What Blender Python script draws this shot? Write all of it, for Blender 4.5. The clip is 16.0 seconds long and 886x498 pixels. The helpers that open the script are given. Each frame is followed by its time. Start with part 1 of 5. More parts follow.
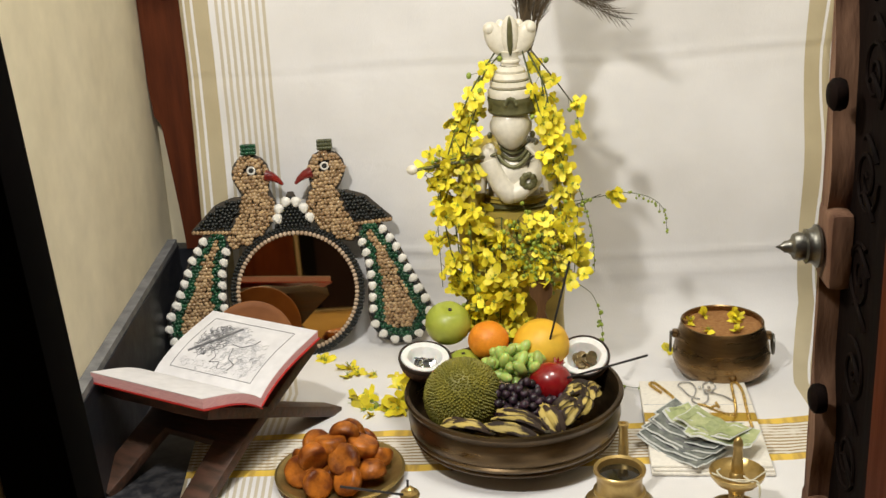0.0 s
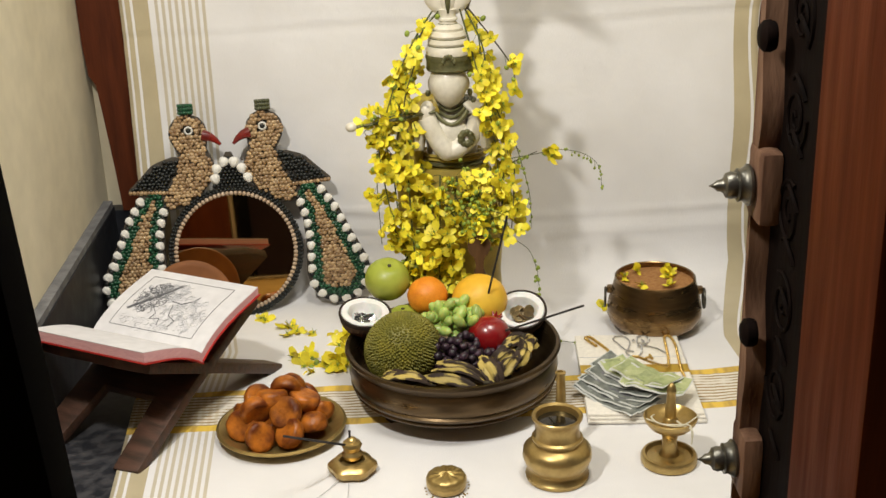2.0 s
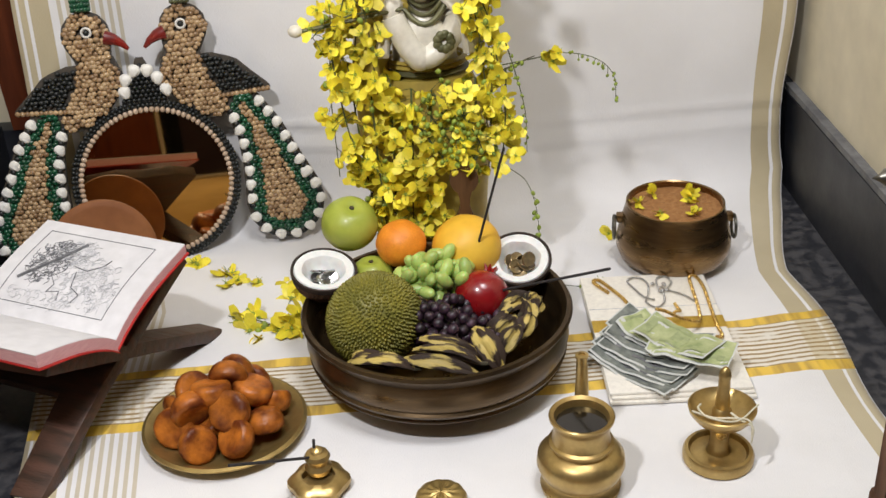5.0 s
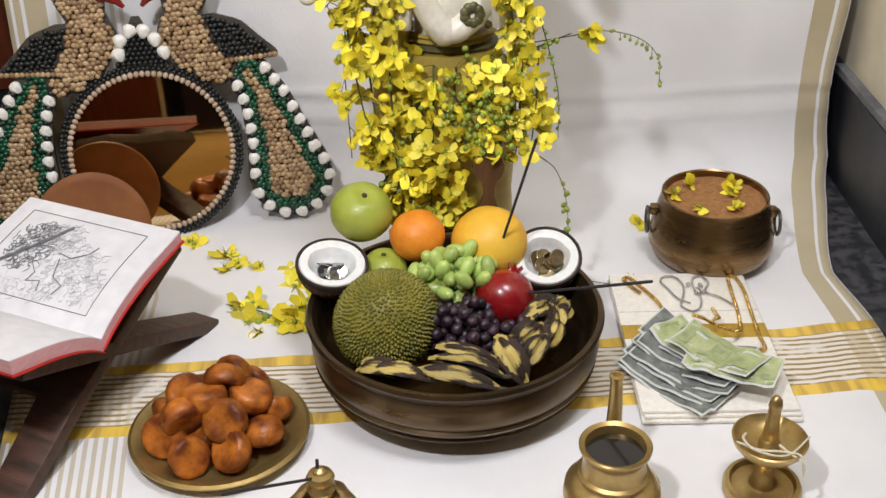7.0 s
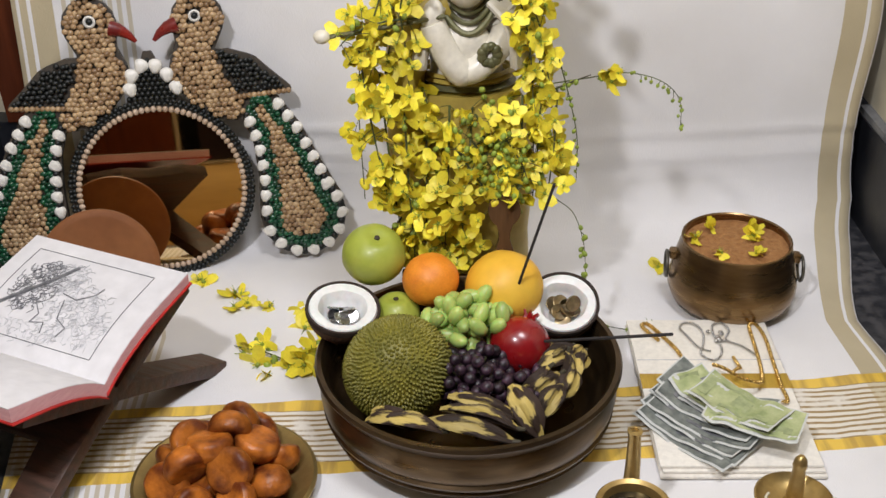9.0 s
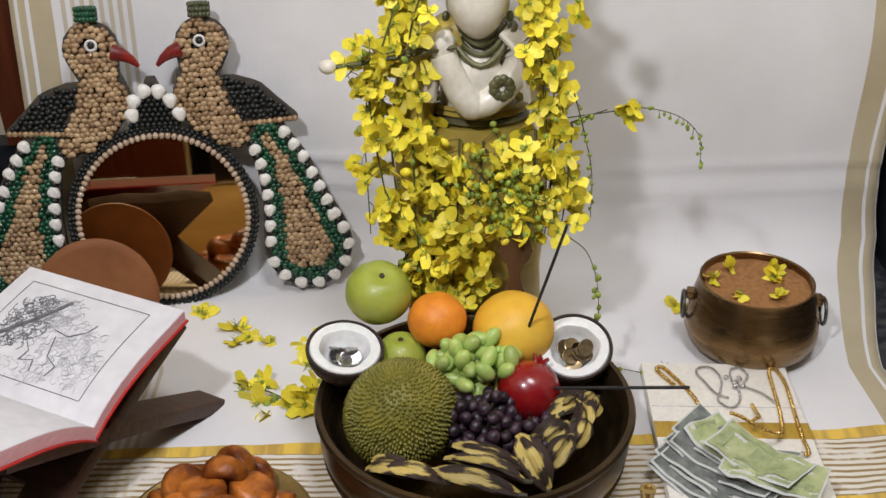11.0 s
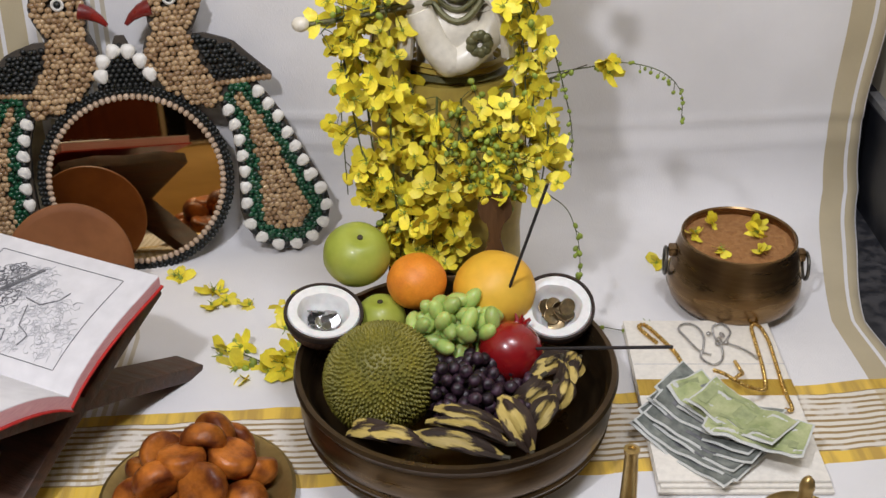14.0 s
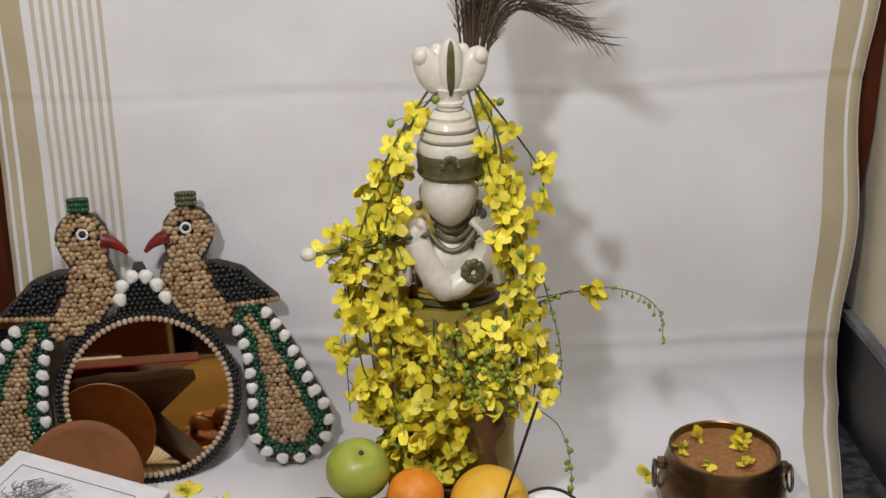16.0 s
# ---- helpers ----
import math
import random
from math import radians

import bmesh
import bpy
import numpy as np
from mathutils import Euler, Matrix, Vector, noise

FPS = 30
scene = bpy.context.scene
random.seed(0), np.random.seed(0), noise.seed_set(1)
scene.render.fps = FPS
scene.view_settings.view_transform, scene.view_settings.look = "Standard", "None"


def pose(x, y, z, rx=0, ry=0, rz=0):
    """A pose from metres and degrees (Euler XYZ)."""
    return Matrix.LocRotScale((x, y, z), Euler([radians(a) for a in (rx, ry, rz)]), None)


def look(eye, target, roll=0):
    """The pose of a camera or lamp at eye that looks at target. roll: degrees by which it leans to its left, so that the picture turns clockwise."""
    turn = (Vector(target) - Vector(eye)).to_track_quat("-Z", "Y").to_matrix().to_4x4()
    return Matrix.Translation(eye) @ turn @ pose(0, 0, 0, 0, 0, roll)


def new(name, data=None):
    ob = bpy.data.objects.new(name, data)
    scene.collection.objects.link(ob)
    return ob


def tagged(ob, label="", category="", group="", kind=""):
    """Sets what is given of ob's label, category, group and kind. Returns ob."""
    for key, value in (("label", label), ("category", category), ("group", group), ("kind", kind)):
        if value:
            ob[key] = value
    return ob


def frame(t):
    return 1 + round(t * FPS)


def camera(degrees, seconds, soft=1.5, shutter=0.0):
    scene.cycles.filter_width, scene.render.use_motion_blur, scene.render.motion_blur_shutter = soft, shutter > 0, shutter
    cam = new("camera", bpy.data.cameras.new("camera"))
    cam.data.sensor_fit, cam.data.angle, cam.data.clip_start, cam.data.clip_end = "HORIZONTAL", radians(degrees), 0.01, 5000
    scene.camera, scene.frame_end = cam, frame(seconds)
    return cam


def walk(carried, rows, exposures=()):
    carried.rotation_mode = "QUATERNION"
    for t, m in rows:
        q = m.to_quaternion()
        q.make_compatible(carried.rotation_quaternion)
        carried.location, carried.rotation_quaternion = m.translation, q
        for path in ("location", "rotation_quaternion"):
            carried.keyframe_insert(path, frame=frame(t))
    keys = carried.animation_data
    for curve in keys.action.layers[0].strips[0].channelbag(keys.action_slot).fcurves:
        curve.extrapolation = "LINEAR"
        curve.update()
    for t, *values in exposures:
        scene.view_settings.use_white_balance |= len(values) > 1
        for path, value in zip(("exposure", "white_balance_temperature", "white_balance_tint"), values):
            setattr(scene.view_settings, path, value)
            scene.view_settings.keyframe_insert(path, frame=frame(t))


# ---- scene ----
cam = camera(41.9, 16.0)
PATH = [
    (0, (0.036, -1.839, 1.02), (-0.091, 0.043, 0.354), -3.0),
    (0.5, (0.034, -1.872, 1.023), (-0.027, 0.023, 0.388), -3.2),
    (1, (0.013, -1.899, 1.017), (-0.028, -0.002, 0.386), -2.0),
    (1.5, (0.025, -1.902, 1.002), (-0.008, -0.022, 0.321), -1.9),
    (2, (0.024, -1.876, 0.991), (0.012, -0.004, 0.285), -2.1),
    (2.5, (0.008, -1.827, 0.994), (0.024, 0.039, 0.276), -2.6),
    (3, (0.007, -1.755, 0.983), (0.027, 0.084, 0.196), -3.1),
    (3.5, (0.013, -1.657, 0.975), (0.061, 0.158, 0.138), -3.3),
    (6, (-0.048, -1.297, 0.953), (0.031, 0.418, -0.074), -2.6),
    (6.5, (-0.044, -1.259, 0.952), (0.018, 0.442, -0.098), -1.7),
    (7, (-0.044, -1.243, 0.947), (0.03, 0.464, -0.091), -0.9),
    (7.5, (-0.041, -1.225, 0.947), (0.025, 0.486, -0.086), -1.4),
    (8, (-0.038, -1.21, 0.948), (0.032, 0.492, -0.1), -1.1),
    (8.5, (-0.042, -1.206, 0.95), (0.016, 0.51, -0.076), -0.5),
    (9, (-0.041, -1.197, 0.95), (0.009, 0.533, -0.052), -0.6),
    (11.5, (-0.028, -1.117, 0.946), (-0.011, 0.626, -0.035), -0.2),
    (12, (-0.03, -1.108, 0.942), (-0.021, 0.616, -0.072), -0.9),
    (12.5, (-0.028, -1.104, 0.939), (-0.015, 0.601, -0.106), -0.6),
    (13, (-0.025, -1.103, 0.927), (0.001, 0.563, -0.178), -0.6),
    (13.5, (-0.024, -1.1, 0.933), (0.018, 0.574, -0.161), -0.6),
    (14, (-0.027, -1.108, 0.942), (0.029, 0.595, -0.106), -0.4),
    (14.5, (-0.028, -1.115, 0.959), (0.04, 0.632, -0.013), -0.2),
    (15, (-0.022, -1.125, 0.971), (0.052, 0.662, 0.076), -0.4),
    (15.5, (-0.016, -1.142, 0.985), (0.054, 0.681, 0.166), -0.6),
    (16, (-0.025, -1.186, 1.0), (0.039, 0.675, 0.27), -0.6),
]
walk(cam, [(t, look(eye, target, roll)) for t, eye, target, roll in PATH],
     exposures=[(0.0, 0.00, 6400, 7), (1.5, -0.04, 6500, 7), (3.5, -0.06, 6200, 9), (6.0, -0.02, 5850, 12), (9.0, -0.10, 5850, 13), (12.5, -0.30, 5750, 13), (14.0, -0.26, 5750, 14), (15.3, -0.28, 5850, 14), (16.0, -0.46, 5850, 14)])

# ---- light ----
world = bpy.data.worlds.new("world")
scene.world = world
world.use_nodes = True
world.node_tree.nodes["Background"].inputs[0].default_value = (1.0, 0.93, 0.85, 1)
world.node_tree.nodes["Background"].inputs[1].default_value = 0.13


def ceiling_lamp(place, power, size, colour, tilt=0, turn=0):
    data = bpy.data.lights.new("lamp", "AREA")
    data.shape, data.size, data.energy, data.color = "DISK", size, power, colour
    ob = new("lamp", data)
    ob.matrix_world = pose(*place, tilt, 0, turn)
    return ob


ceiling_lamp((-0.42, -0.95, 1.50), 17, 0.09, (1.0, 0.945, 0.875), 38, -20)
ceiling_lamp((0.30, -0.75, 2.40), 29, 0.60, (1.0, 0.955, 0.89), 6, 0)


# ---- materials ----
def rgba(c):
    return (c[0], c[1], c[2], 1.0)


class Nodes:
    """A short way to write node materials."""

    def __init__(self, name, rough=0.6, metal=0.0):
        self.m = bpy.data.materials.new(name)
        self.m.use_nodes = True
        self.t = self.m.node_tree
        self.b = self.t.nodes["Principled BSDF"]
        self.b.inputs["Roughness"].default_value = rough
        self.b.inputs["Metallic"].default_value = metal

    def add(self, kind, **sets):
        n = self.t.nodes.new(kind)
        for k, v in sets.items():
            n.inputs[k].default_value = v
        return n

    def link(self, a, b):
        self.t.links.new(a, b)

    def math(self, op, a, b=None, clamp=False):
        n = self.t.nodes.new("ShaderNodeMath")
        n.operation, n.use_clamp = op, clamp
        for i, v in enumerate((a, b)):
            if v is None:
                continue
            if isinstance(v, (int, float)):
                n.inputs[i].default_value = v
            else:
                self.link(v, n.inputs[i])
        return n.outputs[0]

    def mix(self, fac, a, b):
        n = self.t.nodes.new("ShaderNodeMix")
        n.data_type = "RGBA"
        for sock, v in ((n.inputs[0], fac), (n.inputs[6], a), (n.inputs[7], b)):
            if isinstance(v, (int, float)):
                sock.default_value = v
            elif isinstance(v, tuple):
                sock.default_value = rgba(v)
            else:
                self.link(v, sock)
        return n.outputs[2]

    def coords(self):
        return self.add("ShaderNodeTexCoord").outputs["Object"]

    def noise(self, scale, detail=4.0, co=None, stretch=None):
        n = self.add("ShaderNodeTexNoise", Scale=scale, Detail=detail)
        co = co or self.coords()
        if stretch:
            mp = self.add("ShaderNodeMapping")
            mp.inputs["Scale"].default_value = stretch
            self.link(co, mp.inputs[0])
            co = mp.outputs[0]
        self.link(co, n.inputs["Vector"])
        return n.outputs["Fac"]

    def ramp(self, fac, lo, hi):
        n = self.add("ShaderNodeMapRange")
        n.inputs[1].default_value, n.inputs[2].default_value = lo, hi
        self.link(fac, n.inputs[0])
        return n.outputs[0]

    def colour(self, c):
        self.link(c, self.b.inputs["Base Color"])

    def bump(self, h, strength=0.3, dist=0.002):
        n = self.add("ShaderNodeBump", Strength=strength, Distance=dist)
        self.link(h, n.inputs["Height"])
        self.link(n.outputs[0], self.b.inputs["Normal"])


def plain(name, a, b, rough=0.6, metal=0.0, scale=20.0, bump=0.2, dist=0.002, stretch=None, vary=0.0, lo=0.3, hi=0.7, coat=0.0, sss=0.0, spec=0.5):
    """Two colours mixed by a noise, a finer noise for grain, and a bump."""
    n = Nodes(name, rough, metal)
    big = n.ramp(n.noise(scale, 5, stretch=stretch), lo, hi)
    fine = n.noise(scale * 6, 3, stretch=stretch)
    c = n.mix(big, a, b)
    hsv = n.add("ShaderNodeHueSaturation")
    n.link(c, hsv.inputs["Color"])
    val = n.math("ADD", n.math("MULTIPLY", fine, 0.3), 0.85)
    if vary:
        info = n.add("ShaderNodeObjectInfo").outputs["Random"]
        val = n.math("ADD", val, n.math("MULTIPLY", n.math("SUBTRACT", info, 0.5), vary))
    n.link(val, hsv.inputs["Value"])
    n.colour(hsv.outputs[0])
    n.bump(n.math("ADD", big, n.math("MULTIPLY", fine, 0.6)), bump, dist)
    n.link(n.math("ADD", n.math("MULTIPLY", big, 0.16), rough - 0.08, True), n.b.inputs["Roughness"])
    n.b.inputs["Specular IOR Level"].default_value = spec
    if coat:
        n.b.inputs["Coat Weight"].default_value = coat
        n.b.inputs["Coat Roughness"].default_value = 0.12
    if sss:
        n.b.inputs["Subsurface Weight"].default_value = sss
        n.b.inputs["Subsurface Scale"].default_value = 0.01
    return n.m


def islands(name, a, b, rough, coat=0.0):
    """Beads: each loose piece takes its own tone."""
    n = Nodes(name, rough)
    r = n.add("ShaderNodeNewGeometry").outputs["Random Per Island"]
    n.colour(n.mix(r, a, b))
    n.b.inputs["Coat Weight"].default_value = coat
    return n.m


def cotton():
    """White handloom cotton: striped tan edge, tan band along the other edge, gold bands across its end."""
    n = Nodes("cotton", 0.85)
    sep = n.add("ShaderNodeSeparateXYZ")
    n.link(n.add("ShaderNodeUVMap").outputs[0], sep.inputs[0])
    u, v = sep.outputs[0], sep.outputs[1]

    def band(x, lo, hi):
        return n.math("MULTIPLY", n.math("GREATER_THAN", x, lo), n.math("LESS_THAN", x, hi))

    def comb(x, step, share):
        return n.math("LESS_THAN", n.math("FRACT", n.math("DIVIDE", n.math("ADD", x, 5.0), step)), share)

    white = n.mix(n.ramp(n.noise(5, 4), 0.3, 0.7), (0.80, 0.79, 0.80), (0.73, 0.715, 0.71))
    tan = n.mix(n.ramp(n.noise(9, 4), 0.3, 0.7), (0.50, 0.42, 0.25), (0.42, 0.345, 0.19))
    weave = n.noise(900, 2, co=n.add("ShaderNodeUVMap").outputs[0], stretch=(1, 0.15, 1))
    # left edge
    m = band(u, -0.645, -0.583)
    m = n.math("SUBTRACT", m, n.math("ADD", band(u, -0.638, -0.633), band(u, -0.622, -0.616)))
    m = n.math("ADD", m, n.math("MULTIPLY", n.math("MULTIPLY", band(u, -0.576, -0.462), comb(u, 0.0142, 0.48)), 0.75))
    # right edge
    m = n.math("ADD", m, n.math("SUBTRACT", band(u, 0.650, 0.706), band(u, 0.684, 0.690)))
    colour = n.mix(n.math("MULTIPLY", m, 0.9, True), white, tan)
    # bands across the end
    gold = n.mix(n.ramp(n.noise(60, 3, stretch=(1, 0.1, 1)), 0.4, 0.6), (0.80, 0.53, 0.04), (0.50, 0.31, 0.03))
    wob = n.math("ADD", n.math("SUBTRACT", v, n.math("MULTIPLY", u, 0.023)), n.math("MULTIPLY", n.math("SUBTRACT", n.noise(14, 2), 0.5), 0.012))
    lines = n.math("MULTIPLY", band(wob, -0.080, 0.026), comb(wob, 0.0106, 0.40))
    gaps = n.ramp(n.noise(60, 3, stretch=(0.7, 0.5, 1)), 0.28, 0.46)
    colour = n.mix(n.math("MULTIPLY", band(wob, -0.080, 0.026), 0.55), colour, (0.74, 0.66, 0.50))
    colour = n.mix(n.math("MULTIPLY", lines, gaps), colour, (0.33, 0.225, 0.085))
    g = n.math("ADD", band(wob, 0.026, 0.046), band(wob, -0.102, -0.080))
    colour = n.mix(n.math("MULTIPLY", g, 0.95), colour, gold)
    n.colour(colour)
    folds = n.math("ADD", n.math("MULTIPLY", n.noise(35, 4), 1.5), n.math("MULTIPLY", n.noise(9, 3, stretch=(0.6, 1, 1)), 9.0))
    n.bump(n.math("ADD", weave, folds), 0.35, 0.0012)
    n.b.inputs["Sheen Weight"].default_value = 0.15
    return n.m


M_CLOTH = cotton()
M_WALL = plain("cream_plaster", (0.66, 0.60, 0.45), (0.59, 0.53, 0.385), 0.8, scale=3, bump=0.15, dist=0.003)
M_GRANITE = plain("dark_granite", (0.022, 0.023, 0.028), (0.062, 0.060, 0.064), 0.45, scale=45, bump=0.12, lo=0.42, hi=0.6)
M_SKIRT = plain("dark_skirting", (0.009, 0.010, 0.014), (0.020, 0.021, 0.026), 0.45, scale=20, bump=0.15)
M_GROUT = plain("worn_cement", (0.20, 0.20, 0.20), (0.10, 0.10, 0.105), 0.85, scale=30, bump=0.5)
M_WOOD = plain("red_brown_wood", (0.100, 0.024, 0.008), (0.056, 0.013, 0.0045), 0.6, scale=9, bump=0.2, stretch=(6, 6, 0.6), spec=0.15)
# dark wood taken down to near black, as the door's face stands unlit
M_DARKWOOD = plain("dark_wood_with_shade", (0.0036, 0.0022, 0.0018), (0.0075, 0.0038, 0.0028), 0.72, scale=14, bump=0.3, stretch=(4, 4, 0.7), spec=0.05)
M_LIGHTWOOD = plain("worn_wood_edge", (0.26, 0.145, 0.090), (0.075, 0.034, 0.020), 0.6, scale=12, bump=0.4, stretch=(4, 4, 0.7), spec=0.2)
M_STANDWOOD = plain("old_stand_wood", (0.035, 0.020, 0.012), (0.095, 0.042, 0.025), 0.55, scale=16, bump=0.4, stretch=(1, 5, 5))
M_STILE = plain("red_stile_wood", (0.100, 0.022, 0.0055), (0.058, 0.012, 0.0035), 0.6, scale=9, bump=0.2, stretch=(6, 6, 0.6), spec=0.06)
M_PALEWOOD = plain("pale_bare_wood", (0.42, 0.34, 0.22), (0.30, 0.22, 0.13), 0.7, scale=14, bump=0.3, stretch=(5, 5, 0.5), spec=0.2)
M_SILL = plain("ochre_wood", (0.62, 0.40, 0.13), (0.50, 0.31, 0.09), 0.45, scale=6, bump=0.1, stretch=(0.5, 4, 4))
# near black: shade on the left door's end face, also the plinth's colour
M_DOORSHADE_PLINTH = plain("door_shade_and_plinth_black", (0.003, 0.003, 0.0028), (0.006, 0.005, 0.005), 0.92, scale=10, bump=0.1, spec=0.02)
M_BRONZE = plain("old_bronze", (0.150, 0.100, 0.050), (0.058, 0.038, 0.020), 0.33, 0.85, scale=10, bump=0.15, dist=0.001, stretch=(1, 1, 6))
M_BRASS = plain("brass", (0.52, 0.38, 0.15), (0.38, 0.26, 0.095), 0.34, 0.82, scale=30, bump=0.15, dist=0.0008)
M_COPPER = plain("aged_copper_brass", (0.29, 0.19, 0.088), (0.15, 0.092, 0.044), 0.28, 0.95, scale=9, bump=0.15, dist=0.001, stretch=(1, 1, 7))
M_PLATE = plain("dull_brass_plate", (0.46, 0.335, 0.125), (0.32, 0.225, 0.078), 0.42, 0.8, scale=20, bump=0.2, dist=0.001)
M_PEWTER = plain("dull_pewter", (0.22, 0.21, 0.18), (0.10, 0.095, 0.08), 0.38, 0.9, scale=40, bump=0.3, dist=0.001)
M_GOLD = plain("gold_chain", (0.72, 0.50, 0.16), (0.55, 0.36, 0.10), 0.28, 1.0, scale=200, bump=0.2, dist=0.0005)
M_SILVER = plain("silver", (0.62, 0.61, 0.60), (0.40, 0.39, 0.38), 0.3, 1.0, scale=200, bump=0.2, dist=0.0005)
M_COIN = plain("coin_metal", (0.55, 0.55, 0.56), (0.35, 0.34, 0.33), 0.3, 1.0, scale=150, bump=0.4, dist=0.0005, vary=0.3)
M_GOLDCOIN = plain("old_coin", (0.36, 0.27, 0.14), (0.2, 0.16, 0.10), 0.35, 1.0, scale=150, bump=0.4, dist=0.0005, vary=0.4)
M_JACK = plain("jackfruit_skin", (0.235, 0.205, 0.024), (0.12, 0.115, 0.014), 0.55, scale=30, bump=0.3)
M_SHELL = plain("coconut_husk", (0.075, 0.038, 0.02), (0.14, 0.075, 0.04), 0.85, scale=40, bump=0.8, stretch=(3, 3, 0.5))
M_FLESH = plain("coconut_flesh", (0.82, 0.82, 0.80), (0.76, 0.76, 0.75), 0.4, scale=20, bump=0.1, sss=0.1)
M_MANGO = plain("green_fruit_skin", (0.29, 0.36, 0.035), (0.42, 0.44, 0.07), 0.42, scale=14, bump=0.08, coat=0.08)
M_ORANGE = plain("orange_peel", (0.85, 0.30, 0.02), (0.72, 0.22, 0.012), 0.5, scale=60, bump=0.25, dist=0.001, coat=0.0)
M_MELON = plain("yellow_melon_skin", (0.82, 0.42, 0.02), (0.78, 0.50, 0.05), 0.5, scale=9, bump=0.1, coat=0.0)
M_POM = plain("red_fruit_skin", (0.30, 0.008, 0.008), (0.19, 0.005, 0.008), 0.25, scale=12, bump=0.1, coat=0.4)
M_GRAPE = plain("green_grape", (0.44, 0.55, 0.155), (0.33, 0.45, 0.095), 0.4, scale=40, bump=0.05, coat=0.1, vary=0.35, sss=0.25)
M_PGRAPE = plain("purple_grape", (0.009, 0.004, 0.007), (0.070, 0.032, 0.056), 0.5, scale=90, bump=0.25, coat=0.05, vary=0.7, lo=0.42, hi=0.72)
M_POD = plain("dried_banana_skin", (0.46, 0.35, 0.095), (0.030, 0.016, 0.009), 0.65, scale=62, bump=0.6, stretch=(0.22, 1, 1), lo=0.445, hi=0.495, vary=0.45)
M_PURI = plain("fried_dough", (0.44, 0.140, 0.017), (0.110, 0.024, 0.004), 0.38, scale=40, bump=0.45, dist=0.002, lo=0.36, hi=0.66, vary=0.45, spec=0.3)
M_PETAL = plain("yellow_petal", (0.86, 0.75, 0.035), (0.77, 0.63, 0.030), 0.5, scale=80, bump=0.15, vary=0.45, sss=0.05)
M_BUD = plain("green_bud", (0.30, 0.36, 0.04), (0.20, 0.28, 0.03), 0.5, scale=80, bump=0.1, vary=0.4)
M_STEM = plain("green_stem", (0.085, 0.11, 0.025), (0.06, 0.06, 0.02), 0.6, scale=40, bump=0.2)
M_STEMDARK = plain("dark_twig", (0.035, 0.028, 0.015), (0.06, 0.05, 0.025), 0.7, scale=40, bump=0.2)
M_PAPER = plain("book_paper", (0.68, 0.67, 0.69), (0.62, 0.61, 0.63), 0.75, scale=8, bump=0.05)
M_PINK = plain("pink_page_edge", (0.72, 0.42, 0.43), (0.62, 0.32, 0.34), 0.75, scale=60, bump=0.3, dist=0.001, stretch=(1, 1, 12))
M_REDCOVER = plain("red_book_cover", (0.52, 0.030, 0.022), (0.42, 0.02, 0.018), 0.4, scale=30, bump=0.1)
M_INK = plain("grey_ink", (0.10, 0.10, 0.11), (0.22, 0.22, 0.23), 0.8, scale=90, bump=0.0)
M_INKPALE = plain("pale_ink", (0.40, 0.40, 0.42), (0.55, 0.55, 0.57), 0.8, scale=60, bump=0.0)
M_INKGREEN = plain("olive_ink", (0.24, 0.28, 0.13), (0.38, 0.42, 0.22), 0.8, scale=90, bump=0.0)
M_NOTE = plain("grey_banknote", (0.27, 0.285, 0.255), (0.09, 0.102, 0.092), 0.7, scale=60, bump=0.1, vary=0.25)
M_NOTEGREEN = plain("green_banknote", (0.52, 0.55, 0.29), (0.30, 0.36, 0.15), 0.7, scale=50, bump=0.1, vary=0.2)
M_NOTEPAPER = plain("banknote_paper", (0.62, 0.63, 0.60), (0.55, 0.56, 0.53), 0.75, scale=60, bump=0.05)
M_RIM = plain("dark_coconut_rim", (0.018, 0.010, 0.007), (0.035, 0.020, 0.012), 0.8, scale=80, bump=0.5)
M_LADLE = plain("dark_ladle_wood", (0.115, 0.060, 0.026), (0.060, 0.030, 0.013), 0.5, scale=14, bump=0.2, stretch=(4, 4, 0.6), spec=0.2)
M_DISC = plain("turned_brown_wood", (0.28, 0.115, 0.042), (0.18, 0.066, 0.022), 0.55, scale=10, bump=0.1, stretch=(1, 1, 4), spec=0.2)
M_INCENSE = plain("incense_paste", (0.02, 0.018, 0.02), (0.035, 0.03, 0.03), 0.85, scale=150, bump=0.5)
M_STATUE = plain("painted_plaster", (0.76, 0.72, 0.62), (0.62, 0.57, 0.45), 0.36, scale=22, bump=0.3, coat=0.15)
M_STGREEN = plain("olive_gilding", (0.085, 0.085, 0.035), (0.16, 0.15, 0.065), 0.42, 0.25, scale=60, bump=0.5)
M_STYELLOW = plain("ochre_robe_paint", (0.47, 0.36, 0.065), (0.33, 0.24, 0.04), 0.45, scale=20, bump=0.2)
M_FEATHER = plain("dark_feather", (0.040, 0.030, 0.018), (0.11, 0.075, 0.038), 0.6, scale=40, bump=0.1)
M_POWDER = plain("brown_powder", (0.42, 0.21, 0.07), (0.31, 0.14, 0.045), 0.95, scale=120, bump=0.9, dist=0.003)
M_KASAVU = plain("folded_cream_cotton", (0.84, 0.80, 0.72), (0.79, 0.75, 0.67), 0.85, scale=25, bump=0.3)
M_ZARI = plain("gold_thread", (0.62, 0.42, 0.06), (0.46, 0.29, 0.04), 0.5, 0.3, scale=90, bump=0.3, stretch=(1, 0.1, 1))
M_THREAD = plain("cream_thread", (0.70, 0.66, 0.52), (0.6, 0.56, 0.42), 0.9, scale=100, bump=0.4)
M_BEADTAN = islands("tan_cowrie_bead", (0.50, 0.345, 0.185), (0.20, 0.115, 0.052), 0.36, 0.25)
